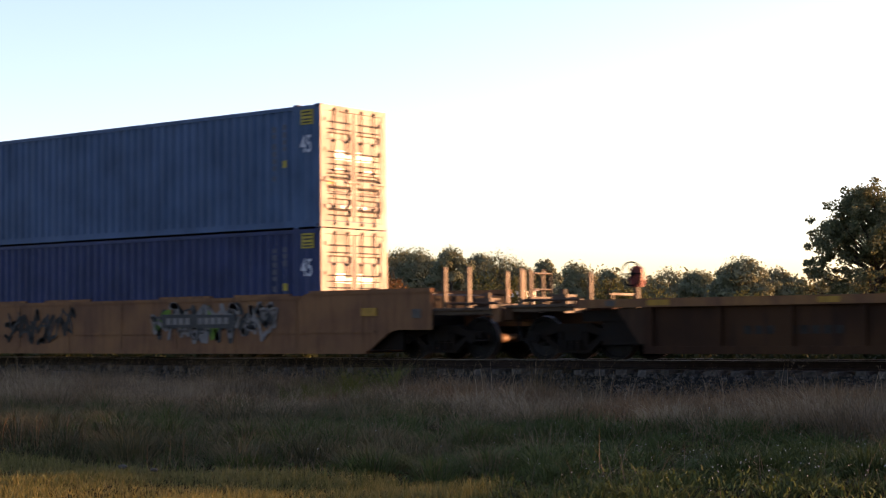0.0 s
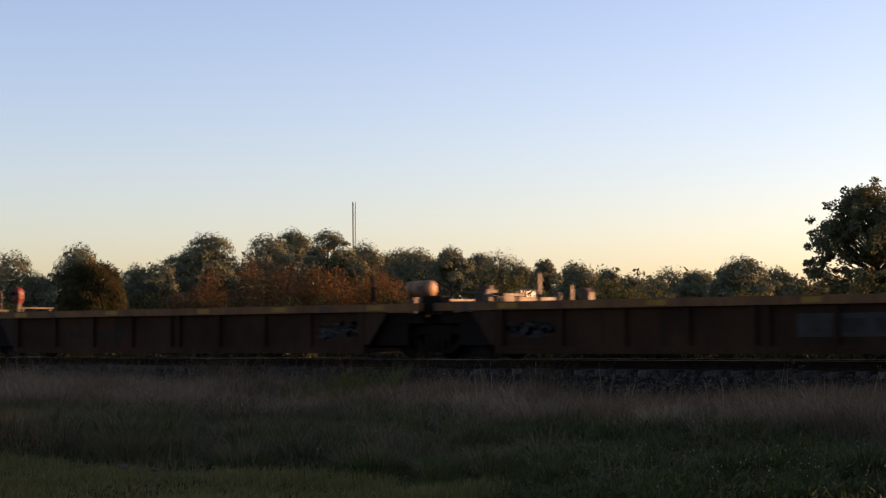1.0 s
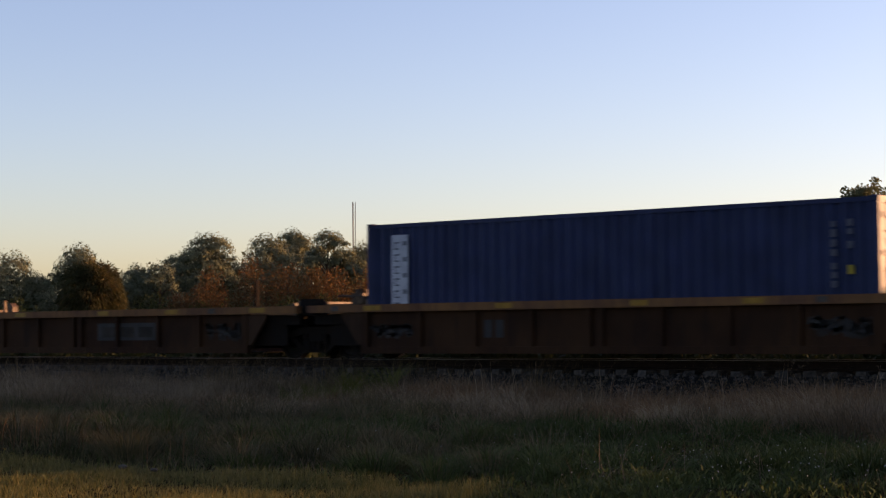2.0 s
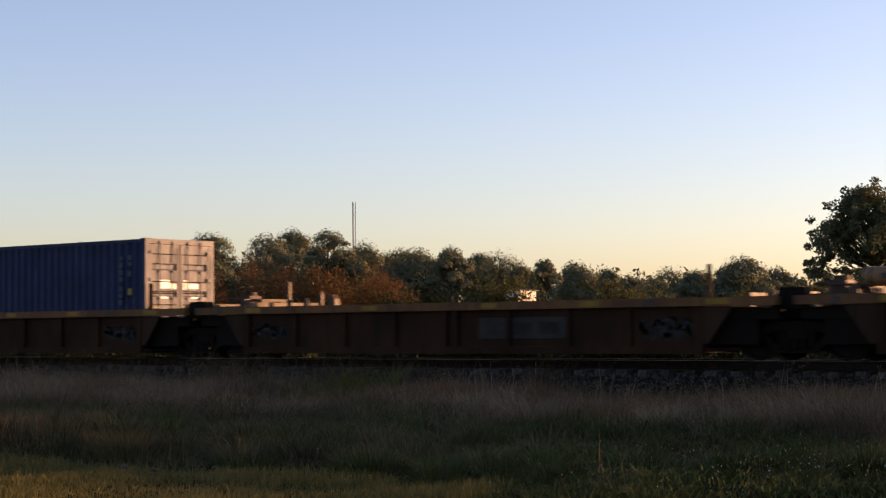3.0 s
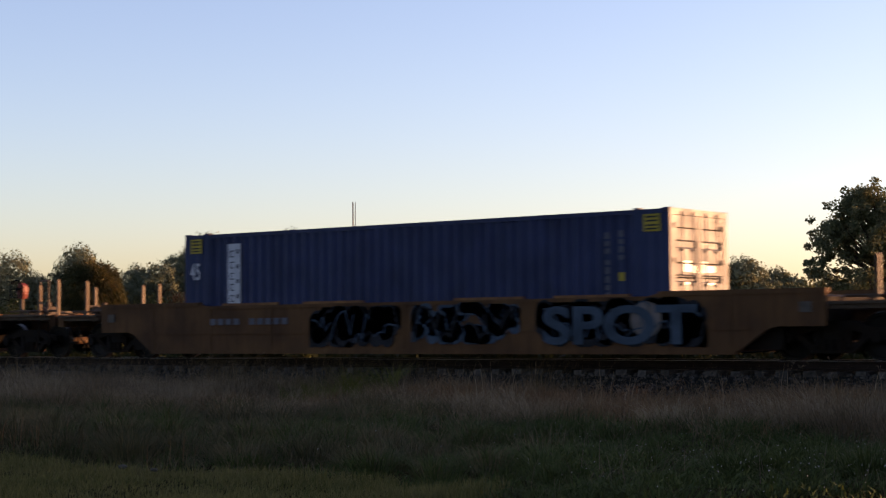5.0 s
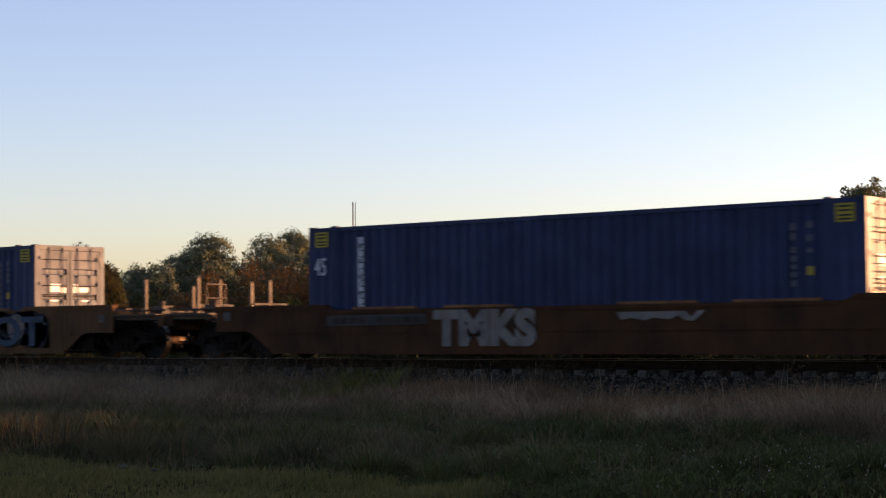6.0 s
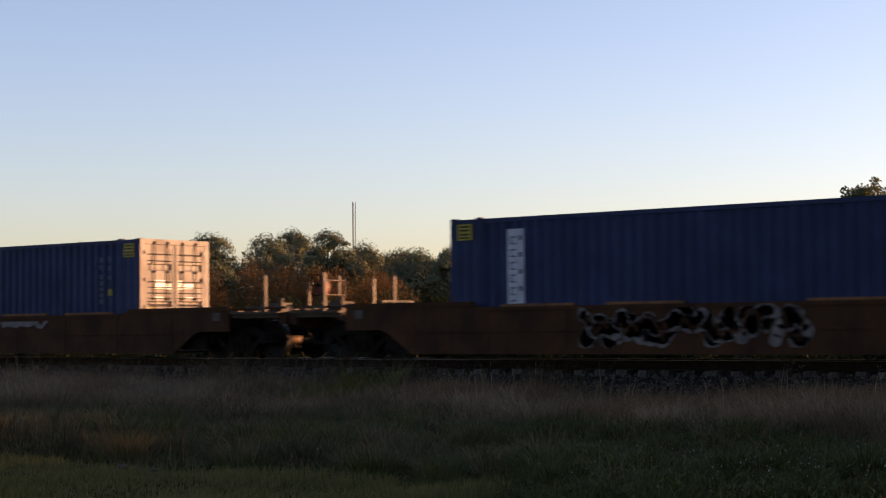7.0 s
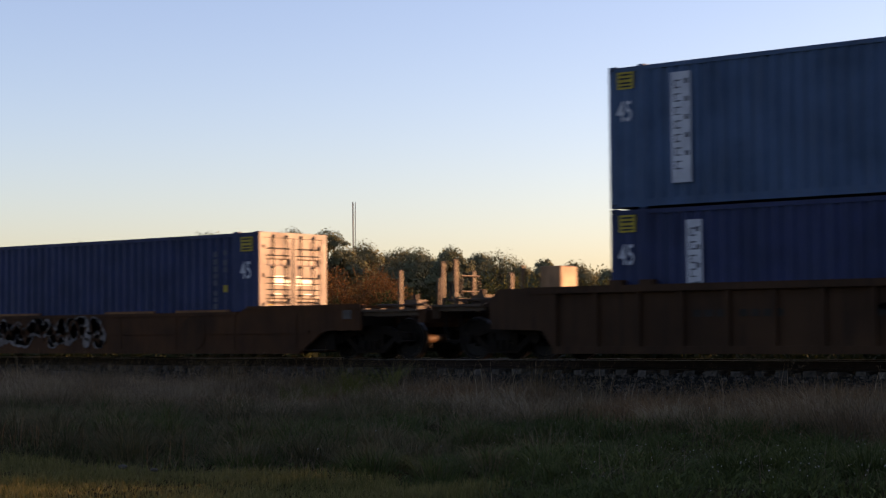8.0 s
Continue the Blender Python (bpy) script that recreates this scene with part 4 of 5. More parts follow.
sprayed(car_c3, "white", -3.6, 1.4, 0.26, 1.10, -1.52, 42)
bm = B()
rod(bm, (4.6, -1.524, 0.62), (4.6, -1.52, 0.62), 0.42, 24)
part("graffiti", bm, M["panel"], car_c3, "faded round painted patch")
aboard(container("blue corrugated container with cream doors and white panel", LEN45, "blue", "door_cream", ("label", "rear45", "code"), (1.52, 0.45, 2.62, 0.42), seed=6), 43.39, FLOOR)
# The car at 91.0 is never in view; added to shade the verge.
for u in (67.35, 91.0):
    aboard(tall_ribbed_car("dark brown ribbed well car, carrying two stacked containers"), u)
    aboard(container("blue container in the well with narrow white panel", LEN45, "blue", "door_cream", ("label", "front45"), (1.74, 0.35, 2.62, 0.34), seed=7), u - 0.41, FLOOR)
    aboard(container("faded blue container with lettered white panel, stacked on top", LEN45, "blue_faded", "door_cream", ("label", "front45"), (1.44, 0.45, 2.66, 0.44), seed=8), u - 0.41, FLOOR + TALL + 0.02)

# ---- ground and track ----
GROUND = -0.85
rng = np.random.default_rng(7)


def soft_noise(x, y, size, seed):
    """Smooth random values from 0 to 1 over the plane."""
    table = np.random.default_rng(seed).random((64, 64))
    gx, gy = x / size, y / size
    ix, iy = np.floor(gx).astype(int), np.floor(gy).astype(int)
    fx, fy = gx - ix, gy - iy
    fx, fy = fx * fx * (3 - 2 * fx), fy * fy * (3 - 2 * fy)
    a, b = table[ix % 64, iy % 64], table[(ix + 1) % 64, iy % 64]
    c, d = table[ix % 64, (iy + 1) % 64], table[(ix + 1) % 64, (iy + 1) % 64]
    return (a * (1 - fx) + b * fx) * (1 - fy) + (c * (1 - fx) + d * fx) * fy


def raw_mesh(name, verts, loops, sizes, mat):
    """A mesh from arrays: points, corner indices and the number of corners of each face."""
    me = bpy.data.meshes.new(name)
    me.vertices.add(len(verts))
    me.vertices.foreach_set("co", verts.astype(np.float32).ravel())
    me.loops.add(len(loops))
    me.loops.foreach_set("vertex_index", loops.astype(np.int32))
    me.polygons.add(len(sizes))
    me.polygons.foreach_set("loop_start", np.concatenate(([0], np.cumsum(sizes)[:-1])).astype(np.int32))
    me.update(calc_edges=True)
    me.materials.append(mat)
    return me


def verge(x, y):
    """Negative on the mown verge, positive on the bank behind it; the line wavers."""
    return y + 16.4 + 0.3 * np.clip((x + 12) / 3, 0, 1) + 3.6 * np.clip((x + 8.9) / 1.8, 0, 1) + 0.8 * (soft_noise(x, y, 0.7, 51) - 0.5) + 0.4 * (soft_noise(x, y, 0.2, 52) - 0.5)


def land(x, y):
    """Height of the ground: flat, with slight swells, and hummocks on the bank before the track."""
    bank = np.clip((-3.2 - y) / 2.5, 0, 1) * np.clip((verge(x, y) - 0.2) / 2.0, 0, 1)
    lumps = 0.34 * (soft_noise(x, y, 2.4, 81) - 0.45) + 0.16 * (soft_noise(x, y, 1.1, 82) - 0.5)
    return GROUND + 0.10 * (soft_noise(x, y, 5.0, 3) - 0.5) * np.clip((np.abs(y - 1.2) - 3.5) / 3, 0, 1) + bank * lumps


gx = np.unique(np.concatenate((np.linspace(-2500, -120, 14), np.linspace(-120, -45, 40), np.linspace(-45, 2, 95), np.linspace(2, 60, 30), np.linspace(60, 2500, 14))))
gy = np.unique(np.concatenate((np.linspace(-400, -40, 10), np.linspace(-40, -20, 21), np.linspace(-20, -2, 46), np.linspace(-2, 20, 23), np.linspace(20, 300, 30), np.linspace(300, 4000, 12))))
GX, GY = np.meshgrid(gx, gy)
pts = np.stack((GX, GY, land(GX, GY)), -1).reshape(-1, 3)
w = len(gx)
q = (np.arange(len(gy) - 1)[:, None] * w + np.arange(w - 1)[None, :]).ravel()
ground = new("ground", raw_mesh("ground", pts, np.stack((q, q + 1, q + w + 1, q + w), -1).ravel(), np.full(len(q), 4), M["soil"]))
tagged(ground, "flat ground of dry soil and low grass", "ground", kind="structure")

track = new("railway_track")
track.location = (0, MID_Y, 0)
tagged(track, "railway track with rusty rails on weathered grey ties", "railway track", kind="structure")
for s in (-1, 1):
    bm = B()
    prof = [(-0.075, -0.18), (0.075, -0.18), (0.075, -0.165), (0.012, -0.14), (0.012, -0.05), (0.036, -0.035), (0.036, -0.004), (-0.036, -0.004), (-0.036, -0.035), (-0.012, -0.05), (-0.012, -0.14), (-0.075, -0.165)]
    a = [bm.verts.new((-150, s * 0.754 + y, z)) for y, z in prof]
    b = [bm.verts.new((110, s * 0.754 + y, z)) for y, z in prof]
    for i in range(len(prof)):
        j = (i + 1) % len(prof)
        bm.faces.new((a[i], a[j], b[j], b[i]))
    rail = part("rail", bm, M["rail"], track)
    bm = B()
    box(bm, -150, 110, s * 0.754 - 0.030, s * 0.754 + 0.030, -0.006, 0.0)
    part("running_surface", bm, M["railhead"], rail, "bright worn rail head")
tie_meshes = []
for k in range(4):
    r = random.Random(50 + k)
    bm = B()
    box(bm, -0.115, 0.115, -1.30, 1.30, -0.36, -0.182)
    bmesh.ops.subdivide_edges(bm, edges=[e for e in bm.edges if abs(e.verts[0].co.y - e.verts[1].co.y) > 1], cuts=3)
    for v in bm.verts:
        v.co += Vector((r.uniform(-0.012, 0.012), r.uniform(-0.05, 0.05), r.uniform(-0.014, 0.0)))
    tie_meshes.append(mesh_of(bm, "tie", M["tie"]))
rt = random.Random(9)
for i in range(230):
    ob = part("tie", tie_meshes[i % 4], None, track)
    ob.location = (-75 + i * 0.508 + rt.uniform(-0.03, 0.03), rt.uniform(-0.04, 0.04), rt.uniform(-0.01, 0.004))
    ob.rotation_euler = (0, 0, rt.uniform(-0.02, 0.02))

# ballast bed: a long mound with stones
bm = B()
sect = [(-3.3, -0.90), (-2.1, -0.62), (-1.45, -0.34), (-1.2, -0.27), (1.2, -0.27), (1.45, -0.34), (2.1, -0.62), (3.3, -0.90)]
xs = np.linspace(-150, 110, 131)
rows_ = [[bm.verts.new((x, y, z + rt.uniform(-0.03, 0.03))) for y, z in sect] for x in xs]
for r0, r1 in zip(rows_, rows_[1:]):
    for i in range(len(sect) - 1):
        bm.faces.new((r0[i], r1[i], r1[i + 1], r0[i + 1]))
bed = part("ballast_bed", bm, M["bed"], track)


def stones(n, x0, x1, y0, y1, seed):
    g = np.random.default_rng(seed)
    base = np.array([(1, 0, 0), (-1, 0, 0), (0, 1, 0), (0, -1, 0), (0, 0, 1), (0, 0, -1)], float)
    tri = np.array([(0, 2, 4), (2, 1, 4), (1, 3, 4), (3, 0, 4), (2, 0, 5), (1, 2, 5), (3, 1, 5), (0, 3, 5)])
    x, y = g.uniform(x0, x1, n), g.uniform(y0, y1, n)
    z = np.interp(y, [a for a, _ in sect], [b for _, b in sect])
    size = g.uniform(0.025, 0.055, n)
    a = g.uniform(0, 2 * np.pi, n)
    v = base[None] * g.uniform(0.6, 1.3, (n, 6, 1)) * size[:, None, None]
    v += g.normal(0, 0.2, v.shape) * size[:, None, None]
    c, s = np.cos(a)[:, None], np.sin(a)[:, None]
    v = np.stack((v[..., 0] * c - v[..., 1] * s, v[..., 0] * s + v[..., 1] * c, v[..., 2] * 0.8), -1)
    v += np.stack((x, y, z + 0.012), -1)[:, None]
    loops = (tri[None] + 6 * np.arange(n)[:, None, None]).ravel()
    return raw_mesh("stones", v.reshape(-1, 3), loops, np.full(8 * n, 3), M["stone"])


for y0, y1, n, seed in ((-2.7, -1.25, 9000, 1), (-1.25, 1.25, 6000, 2), (1.25, 2.7, 2500, 3)):
    ob = part("ballast_stones", stones(n, -62, 8, y0, y1, seed), None, track)
    ob["kind"] = "stuff"


# ---- grass and weeds ----
def blades(name, x, y, h, lean, width, mat, seed, label, category="grass", z=None):
    """Many bent, tapering blades rooted at x, y."""
    g = np.random.default_rng(seed)
    n = len(x)
    a = g.uniform(0, 2 * np.pi, n)
    b = a + np.pi / 2 + g.uniform(-0.6, 0.6, n)
    lean = lean * g.uniform(0.3, 1.6, n)
    dx, dy = np.cos(b) * lean * h + 0.10 * h, np.sin(b) * lean * h
    wx, wy = np.cos(a) * width / 2, np.sin(a) * width / 2
    z0 = (land(x, y) if z is None else z) - 0.02
    up = h * np.sqrt(np.clip(1 - 0.5 * lean ** 2, 0.3, 1))
    v = np.empty((n, 5, 3))
    v[:, 0] = np.stack((x - wx, y - wy, z0), -1)
    v[:, 1] = np.stack((x + wx, y + wy, z0), -1)
    v[:, 2] = np.stack((x + wx * 0.8 + dx * 0.35, y + wy * 0.8 + dy * 0.35, z0 + up * 0.6), -1)
    v[:, 3] = np.stack((x - wx * 0.8 + dx * 0.35, y - wy * 0.8 + dy * 0.35, z0 + up * 0.6), -1)
    v[:, 4] = np.stack((x + dx, y + dy, z0 + up), -1)
    idx = 5 * np.arange(n)[:, None]
    loops = (np.array([0, 1, 2, 3, 3, 2, 4])[None] + idx).ravel()
    ob = new(name, raw_mesh(name, v.reshape(-1, 3), loops, np.tile([4, 3], n), mat))
    return tagged(ob, label, category, kind="stuff")


def scatter(n, x0, x1, y0, y1, seed):
    g = np.random.default_rng(seed)
    return g.uniform(x0, x1, n), g.uniform(y0, y1, n), g


def dry_front(x, y):
    """Positive where the dry grass grows, behind the green bank."""
    return y + 9.1 - 2.6 * (soft_noise(x, y, 1.8, 61) - 0.5) - 1.6 * (soft_noise(x, y, 0.5, 62) - 0.5)


# tall dry grass along the track
x, y, g = scatter(150000, -48, 2, -11.5, -1.7, 21)
clump = soft_noise(x, y, 1.3, 5) * 0.6 + soft_noise(x, y, 0.45, 6) * 0.4
keep = (g.random(len(x)) < 0.25 + 1.1 * clump) & (dry_front(x, y) > g.normal(0, 0.5, len(x)))
x, y, clump = x[keep], y[keep], clump[keep]
h = (0.10 + 0.50 * clump ** 1.3) * g.uniform(0.55, 1.4, len(x)) * np.interp(y, [-11.5, -9, -5.5, -3.8, -1.6], [0.75, 1.1, 1.15, 1.4, 1.25])
pick = (soft_noise(x, y, 2.2, 8) + g.normal(0, 0.13, len(x)) + np.interp(x, [-26, -16], [-0.06, 0.16])) > 0.56
lush = ~pick & ((soft_noise(x, y, 1.7, 46) + g.normal(0, 0.1, len(x))) > 0.64)
blades("mixed_grass", x[lush], y[lush], h[lush] * 0.9, 0.9, 0.008, LEAF["bank"], 13, "brown and green grass among the dry tufts")
pick_dry = ~pick & ~lush
blades("dry_grass", x[pick_dry], y[pick_dry], h[pick_dry], 0.8, 0.0065, LEAF["dry"], 1, "tall dry beige grass beside the track")
blades("red_grass", x[pick], y[pick], h[pick] * 0.95, 0.8, 0.0065, LEAF["red"], 2, "tall reddish-brown dry grass in tufts")
# the bank of mixed weeds between the dry grass and the verge
x, y, g = scatter(150000, -42, 2, -19.2, -5.0, 22)
mound = soft_noise(x, y, 2.3, 11) * 0.5 + soft_noise(x, y, 0.9, 12) * 0.3 + soft_noise(x, y, 0.35, 13) * 0.2
keep = g.random(len(x)) < np.clip(2.6 * mound - 0.55, 0.06, 1)
x, y, mound = x[keep], y[keep], mound[keep]
off = verge(x, y)
rim = np.interp(off, [-0.3, 0.5, 1.8, 7, 11], [0.2, 0.65, 1.0, 1.05, 0.9])
h = (0.06 + 0.55 * mound ** 1.6) * g.uniform(0.5, 1.25, len(x)) * rim
stay = off > -0.3
x, y, mound, rim, h = x[stay], y[stay], mound[stay], rim[stay], h[stay]
leafy_side = np.interp(x + 0.6 * y, [-25, -17], [0.25, 0.93])
green = g.random(len(x)) < leafy_side * (0.6 + 0.8 * soft_noise(x, y, 1.2, 44))
blades("green_weeds", x[green], y[green], h[green] * 0.8, 1.0, 0.010, LEAF["weed"], 3, "green weeds in dense leaf")
blades("bank_grass", x[~green], y[~green], h[~green] * 1.1, 0.95, 0.0075, LEAF["bank"], 4, "tangled brown and green grass bank")


def fountains(name, cx, cy, tall, wide, n, width, mat, seed, label, wind=0.0):
    """Tussocks: from each root crown n blades rise, spread and droop over."""
    g = np.random.default_rng(seed)
    m = len(cx) * n
    cx, cy, tall, wide = (np.repeat(v, n) for v in (cx, cy, tall, wide))
    a = g.uniform(0, 2 * np.pi, m)
    r0 = 0.42 * wide * np.sqrt(g.random(m))
    px, py = cx + r0 * np.cos(a), cy + r0 * np.sin(a)
    b = a + g.normal(0, 0.5, m)
    reach, h = wide * g.uniform(0.25, 1.1, m), tall * g.uniform(0.55, 1.12, m) * (1 - 0.35 * (r0 / wide) ** 2)
    droop = g.uniform(0.15, 0.95, m)
    side = b + np.pi / 2 + g.normal(0, 0.5, m)
    z0 = land(px, py) - 0.03
    v = np.empty((m, 5, 3))
    for k, (f, w) in enumerate(((0.0, 1.0), (0.6, 0.9), (1.0, 0.0))):
        out = reach * f ** 1.7
        up = h * (f * (1 + 0.55 * droop) - 0.75 * droop * f ** 2.4)
        qx, qy = px + out * np.cos(b) + wind * h * f ** 2, py + out * np.sin(b) + 0.4 * wind * h * f ** 2
        wx, wy = np.cos(side) * width * w / 2, np.sin(side) * width * w / 2
        if k < 2:
            v[:, 2 * k] = np.stack((qx - wx, qy - wy, z0 + up), -1)
            v[:, 2 * k + 1] = np.stack((qx + wx, qy + wy, z0 + up), -1)
        else:
            v[:, 4] = np.stack((qx, qy, z0 + up), -1)
    loops = (np.array([0, 1, 3, 2, 2, 3, 4])[None] + 5 * np.arange(m)[:, None]).ravel()
    ob = new(name, raw_mesh(name, v.reshape(-1, 3), loops, np.tile([4, 3], m), mat))
    return tagged(ob, label, "grass", kind="stuff")


# dry tussocks: tan ones along the track, reddish ones farther on, dark mixed ones on the front of the bank
x, y, g = scatter(1900, -44, 0, -11.0, -2.9, 85)
keep = (dry_front(x, y) > 0.1) & (g.random(1900) < 0.15 + 1.1 * soft_noise(x, y, 2.2, 86))
x, y = x[keep], y[keep]
big = 0.34 + 0.44 * soft_noise(x, y, 1.6, 87) * g.uniform(0.6, 1.35, len(x))
rusty = (soft_noise(x, y, 2.6, 88) + np.interp(x, [-24, -14], [-0.16, 0.10]) + np.interp(y, [-9.5, -7.5], [-0.3, 0.0])) > 0.52
for sel, mat, seed, label in ((rusty, "red", 89, "reddish-brown drooping grass tussocks"), (~rusty, "dry", 90, "tan drooping dry grass tussocks")):
    fountains("tussock_grass", x[sel], y[sel], big[sel], 0.95 * big[sel] + 0.10, 130, 0.0072, LEAF[mat], seed, label, -0.15)
x, y, g = scatter(700, -34, -6, -16.5, -6.5, 91)
keep = (verge(x, y) > 0.9) & (g.random(700) < np.interp(x + 0.6 * y, [-25, -18], [1.0, 0.06]))
x, y = x[keep], y[keep]
big = g.uniform(0.22, 0.52, len(x))
fountains("tussock_grass", x, y, big, 1.1 * big + 0.08, 130, 0.0075, LEAF["bank"], 92, "tangled brown and green tussocks on the bank")
# dark green growth along the front of the bank, standing in for shaded hollows
x, y, g = scatter(150, -27, -13, -14.5, -8.5, 97)
keep = (np.abs(y + 11.2 + 0.35 * (x + 20)) < 1.9) & (soft_noise(x, y, 1.5, 98) > 0.35)
x, y = x[keep], y[keep]
big = g.uniform(0.25, 0.5, len(x))
fountains("weed_hummocks", x, y, big, 0.9 * big, 130, 0.009, LEAF["weed"], 99, "dark green weeds standing in for shaded hollows of the bank")
# leafy hummocks of weeds
x, y, g = scatter(1100, -22, 1, -17.5, -7.0, 93)
keep = (verge(x, y) > 0.4) & (g.random(1100) < np.interp(x + 0.6 * y, [-24, -18], [0.1, 1.0]) * (0.2 + soft_noise(x, y, 1.4, 94)))
x, y = x[keep], y[keep]
big = 0.12 + 0.34 * soft_noise(x, y, 1.2, 95) * g.uniform(0.5, 1.3, len(x))
fountains("weed_hummocks", x, y, big, 1.0 * big + 0.16, 120, 0.0095, LEAF["weed"], 96, "low green hummocks of leafy weeds")

# leaf rosettes of the weeds
x, y, g = scatter(70000, -24, 2, -18.6, -7.5, 23)
keep = (g.random(len(x)) < np.interp(x + 0.6 * y, [-24, -17], [0.05, 0.9]) * (0.3 + soft_noise(x, y, 0.6, 14))) & (verge(x, y) > 0.1)
x, y = x[keep], y[keep]
blades("weed_leaves", x, y, g.uniform(0.03, 0.07, len(x)), 1.0, 0.018, LEAF["weed"], 5, "broad green weed leaves", "weeds",
       land(x, y) + g.uniform(0.02, 0.28, len(x)) * soft_noise(x, y, 0.8, 15))
# pale straw leaning over the tufts
x, y, g = scatter(60000, -48, 2, -13.0, -3.0, 29)
tuft = soft_noise(x, y, 1.1, 41) * 0.55 + soft_noise(x, y, 0.4, 42) * 0.45
keep = (g.random(len(x)) < np.clip(2.6 * tuft - 0.95, 0, 1) * np.interp(x, [-24, -17], [1.0, 0.3])) & (dry_front(x, y) > g.normal(-0.4, 0.7, len(x)))
x, y, tuft = x[keep], y[keep], tuft[keep]
blades("pale_straw", x, y, (0.35 + 0.4 * tuft) * g.uniform(0.7, 1.2, len(x)), 1.1, 0.006, LEAF["straw"], 12, "pale bent straw in tufts")
# frothy seed heads over the dry grass
x, y, g = scatter(52000, -48, 2, -13.5, -3.0, 43)
tuft = soft_noise(x, y, 1.3, 5) * 0.6 + soft_noise(x, y, 0.45, 6) * 0.4
keep = (g.random(len(x)) < np.clip(2.4 * tuft - 0.7, 0, 1) * np.interp(x, [-24, -17], [0.9, 0.3])) & (dry_front(x, y) > g.normal(-0.4, 0.7, len(x)))
x, y, tuft = x[keep], y[keep], tuft[keep]
top = (0.12 + 0.68 * tuft ** 1.3) * np.interp(y, [-13.5, -9, -3.8, -1.6], [0.6, 1.0, 1.2, 1.1]) * g.uniform(0.55, 1.25, len(x))


def leaf_cloud(name, pts, size, seed, mat, flat=0.6, facing=None):
    """Many small separate leaves, sprays or seed heads at the points; facing turns them roughly outwards."""
    g = np.random.default_rng(seed)
    n = len(pts)
    u = g.normal(size=(n, 3))
    u /= np.linalg.norm(u, axis=1)[:, None]
    t = g.normal(size=(n, 3))
    if facing is not None:
        t = facing + 0.30 * t
        u = np.cross(u, t)
        u /= np.linalg.norm(u, axis=1)[:, None]
    v = np.cross(u, t)
    v /= np.linalg.norm(v, axis=1)[:, None]
    s = (size * g.uniform(0.5, 1.3, n))[:, None] / 2
    corner = np.stack((pts - u * s, pts + v * s * flat, pts + u * s, pts - v * s * flat), 1)
    return raw_mesh(name, corner.reshape(-1, 3), np.arange(4 * n), np.full(n, 4), mat)


heads = np.stack((x, y, land(x, y) + top), -1)
heads = np.concatenate((heads, heads + g.normal(0, 0.05, heads.shape)))
tagged(new("seed_heads", leaf_cloud("seed_heads", heads, 0.07, 44, LEAF["fluff"], 0.12)), "frothy pale seed heads over the dry grass", "grass", kind="stuff")
# curled wisps of dry grass on the bank
x, y, g = scatter(30000, -40, 2, -16.4, -6.5, 63)
wisp = soft_noise(x, y, 0.8, 64) * 0.6 + soft_noise(x, y, 0.25, 65) * 0.4
keep = (g.random(len(x)) < np.clip(3.2 * wisp - 1.45, 0, 1) * np.interp(x + 0.6 * y, [-25, -15], [1.0, 0.45])) & (verge(x, y) > 0.6)
x, y = x[keep], y[keep]
blades("dry_wisps", x, y, g.uniform(0.25, 0.62, len(x)), 1.2, 0.006, LEAF["fluff"], 66, "curled pale dry wisps among the weeds")
# small white flowers
x, y, g = scatter(6500, -22, 1, -18.0, -8.5, 24)
keep = g.random(len(x)) < np.interp(x + 0.6 * y, [-22, -15], [0.03, 0.9]) * np.clip(1.8 * soft_noise(x, y, 1.1, 16) - 0.3, 0, 1) * 0.5
keep |= g.random(len(x)) < 0.8 * np.exp(-((x + 5.6) ** 2 + (y + 16.3) ** 2) / 0.6)
keep &= verge(x, y) > 0.1
x, y = x[keep], y[keep]
blades("white_flowers", x, y, g.uniform(0.007, 0.013, len(x)), 0.8, 0.010, LEAF["flower"], 6, "tiny white weed flowers", "flowers", land(x, y) + g.uniform(0.18, 0.36, len(x)))
# mown verge
x, y, g = scatter(120000, -21, -5, -21.0, -15.2, 25)
x2, y2, _ = scatter(12000, -22, 2, -28.0, -21.0, 30)
x, y = np.concatenate((x, x2)), np.concatenate((y, y2))
open_ground = verge(x, y) < 0.25 * g.random(len(x))
x, y = x[open_ground], y[open_ground]
h = g.uniform(0.03, 0.105, len(x)) * (0.6 + 1.1 * soft_noise(x, y, 0.8, 17)) * np.interp(verge(x, y), [-1.0, 0.2], [1.0, 1.5])
blades("mown_grass", x, y, h, 0.6, 0.009, LEAF["mown"], 7, "short mown yellow-green grass verge")
# reddish stalks at the edge of the verge
x, y, g = scatter(420, -20.5, -14.2, -17.2, -13.9, 26)
keep = (soft_noise(x, y, 0.9, 18) > 0.45) & (np.abs(verge(x, y) - 0.9) < 0.8)
blades("dry_stalks", x[keep], y[keep], g.uniform(0.2, 0.5, keep.sum()), 0.25, 0.011, LEAF["red"], 8, "thin reddish dry stalks at the verge")
# seed stalks standing over the grass
x, y, g = scatter(420, -40, -6, -7.5, -2.7, 27)
blades("seed_stalks", x, y, g.uniform(0.65, 1.1, len(x)), 0.55, 0.0085, LEAF["straw"], 9, "long pale seed stalks leaning over the grass")
# grass on the far side of the track
x, y, g = scatter(22000, -62, 14, 4.2, 9, 28)
h = (0.5 + 0.5 * soft_noise(x, y, 2.0, 19)) * g.uniform(0.6, 1.2, len(x))
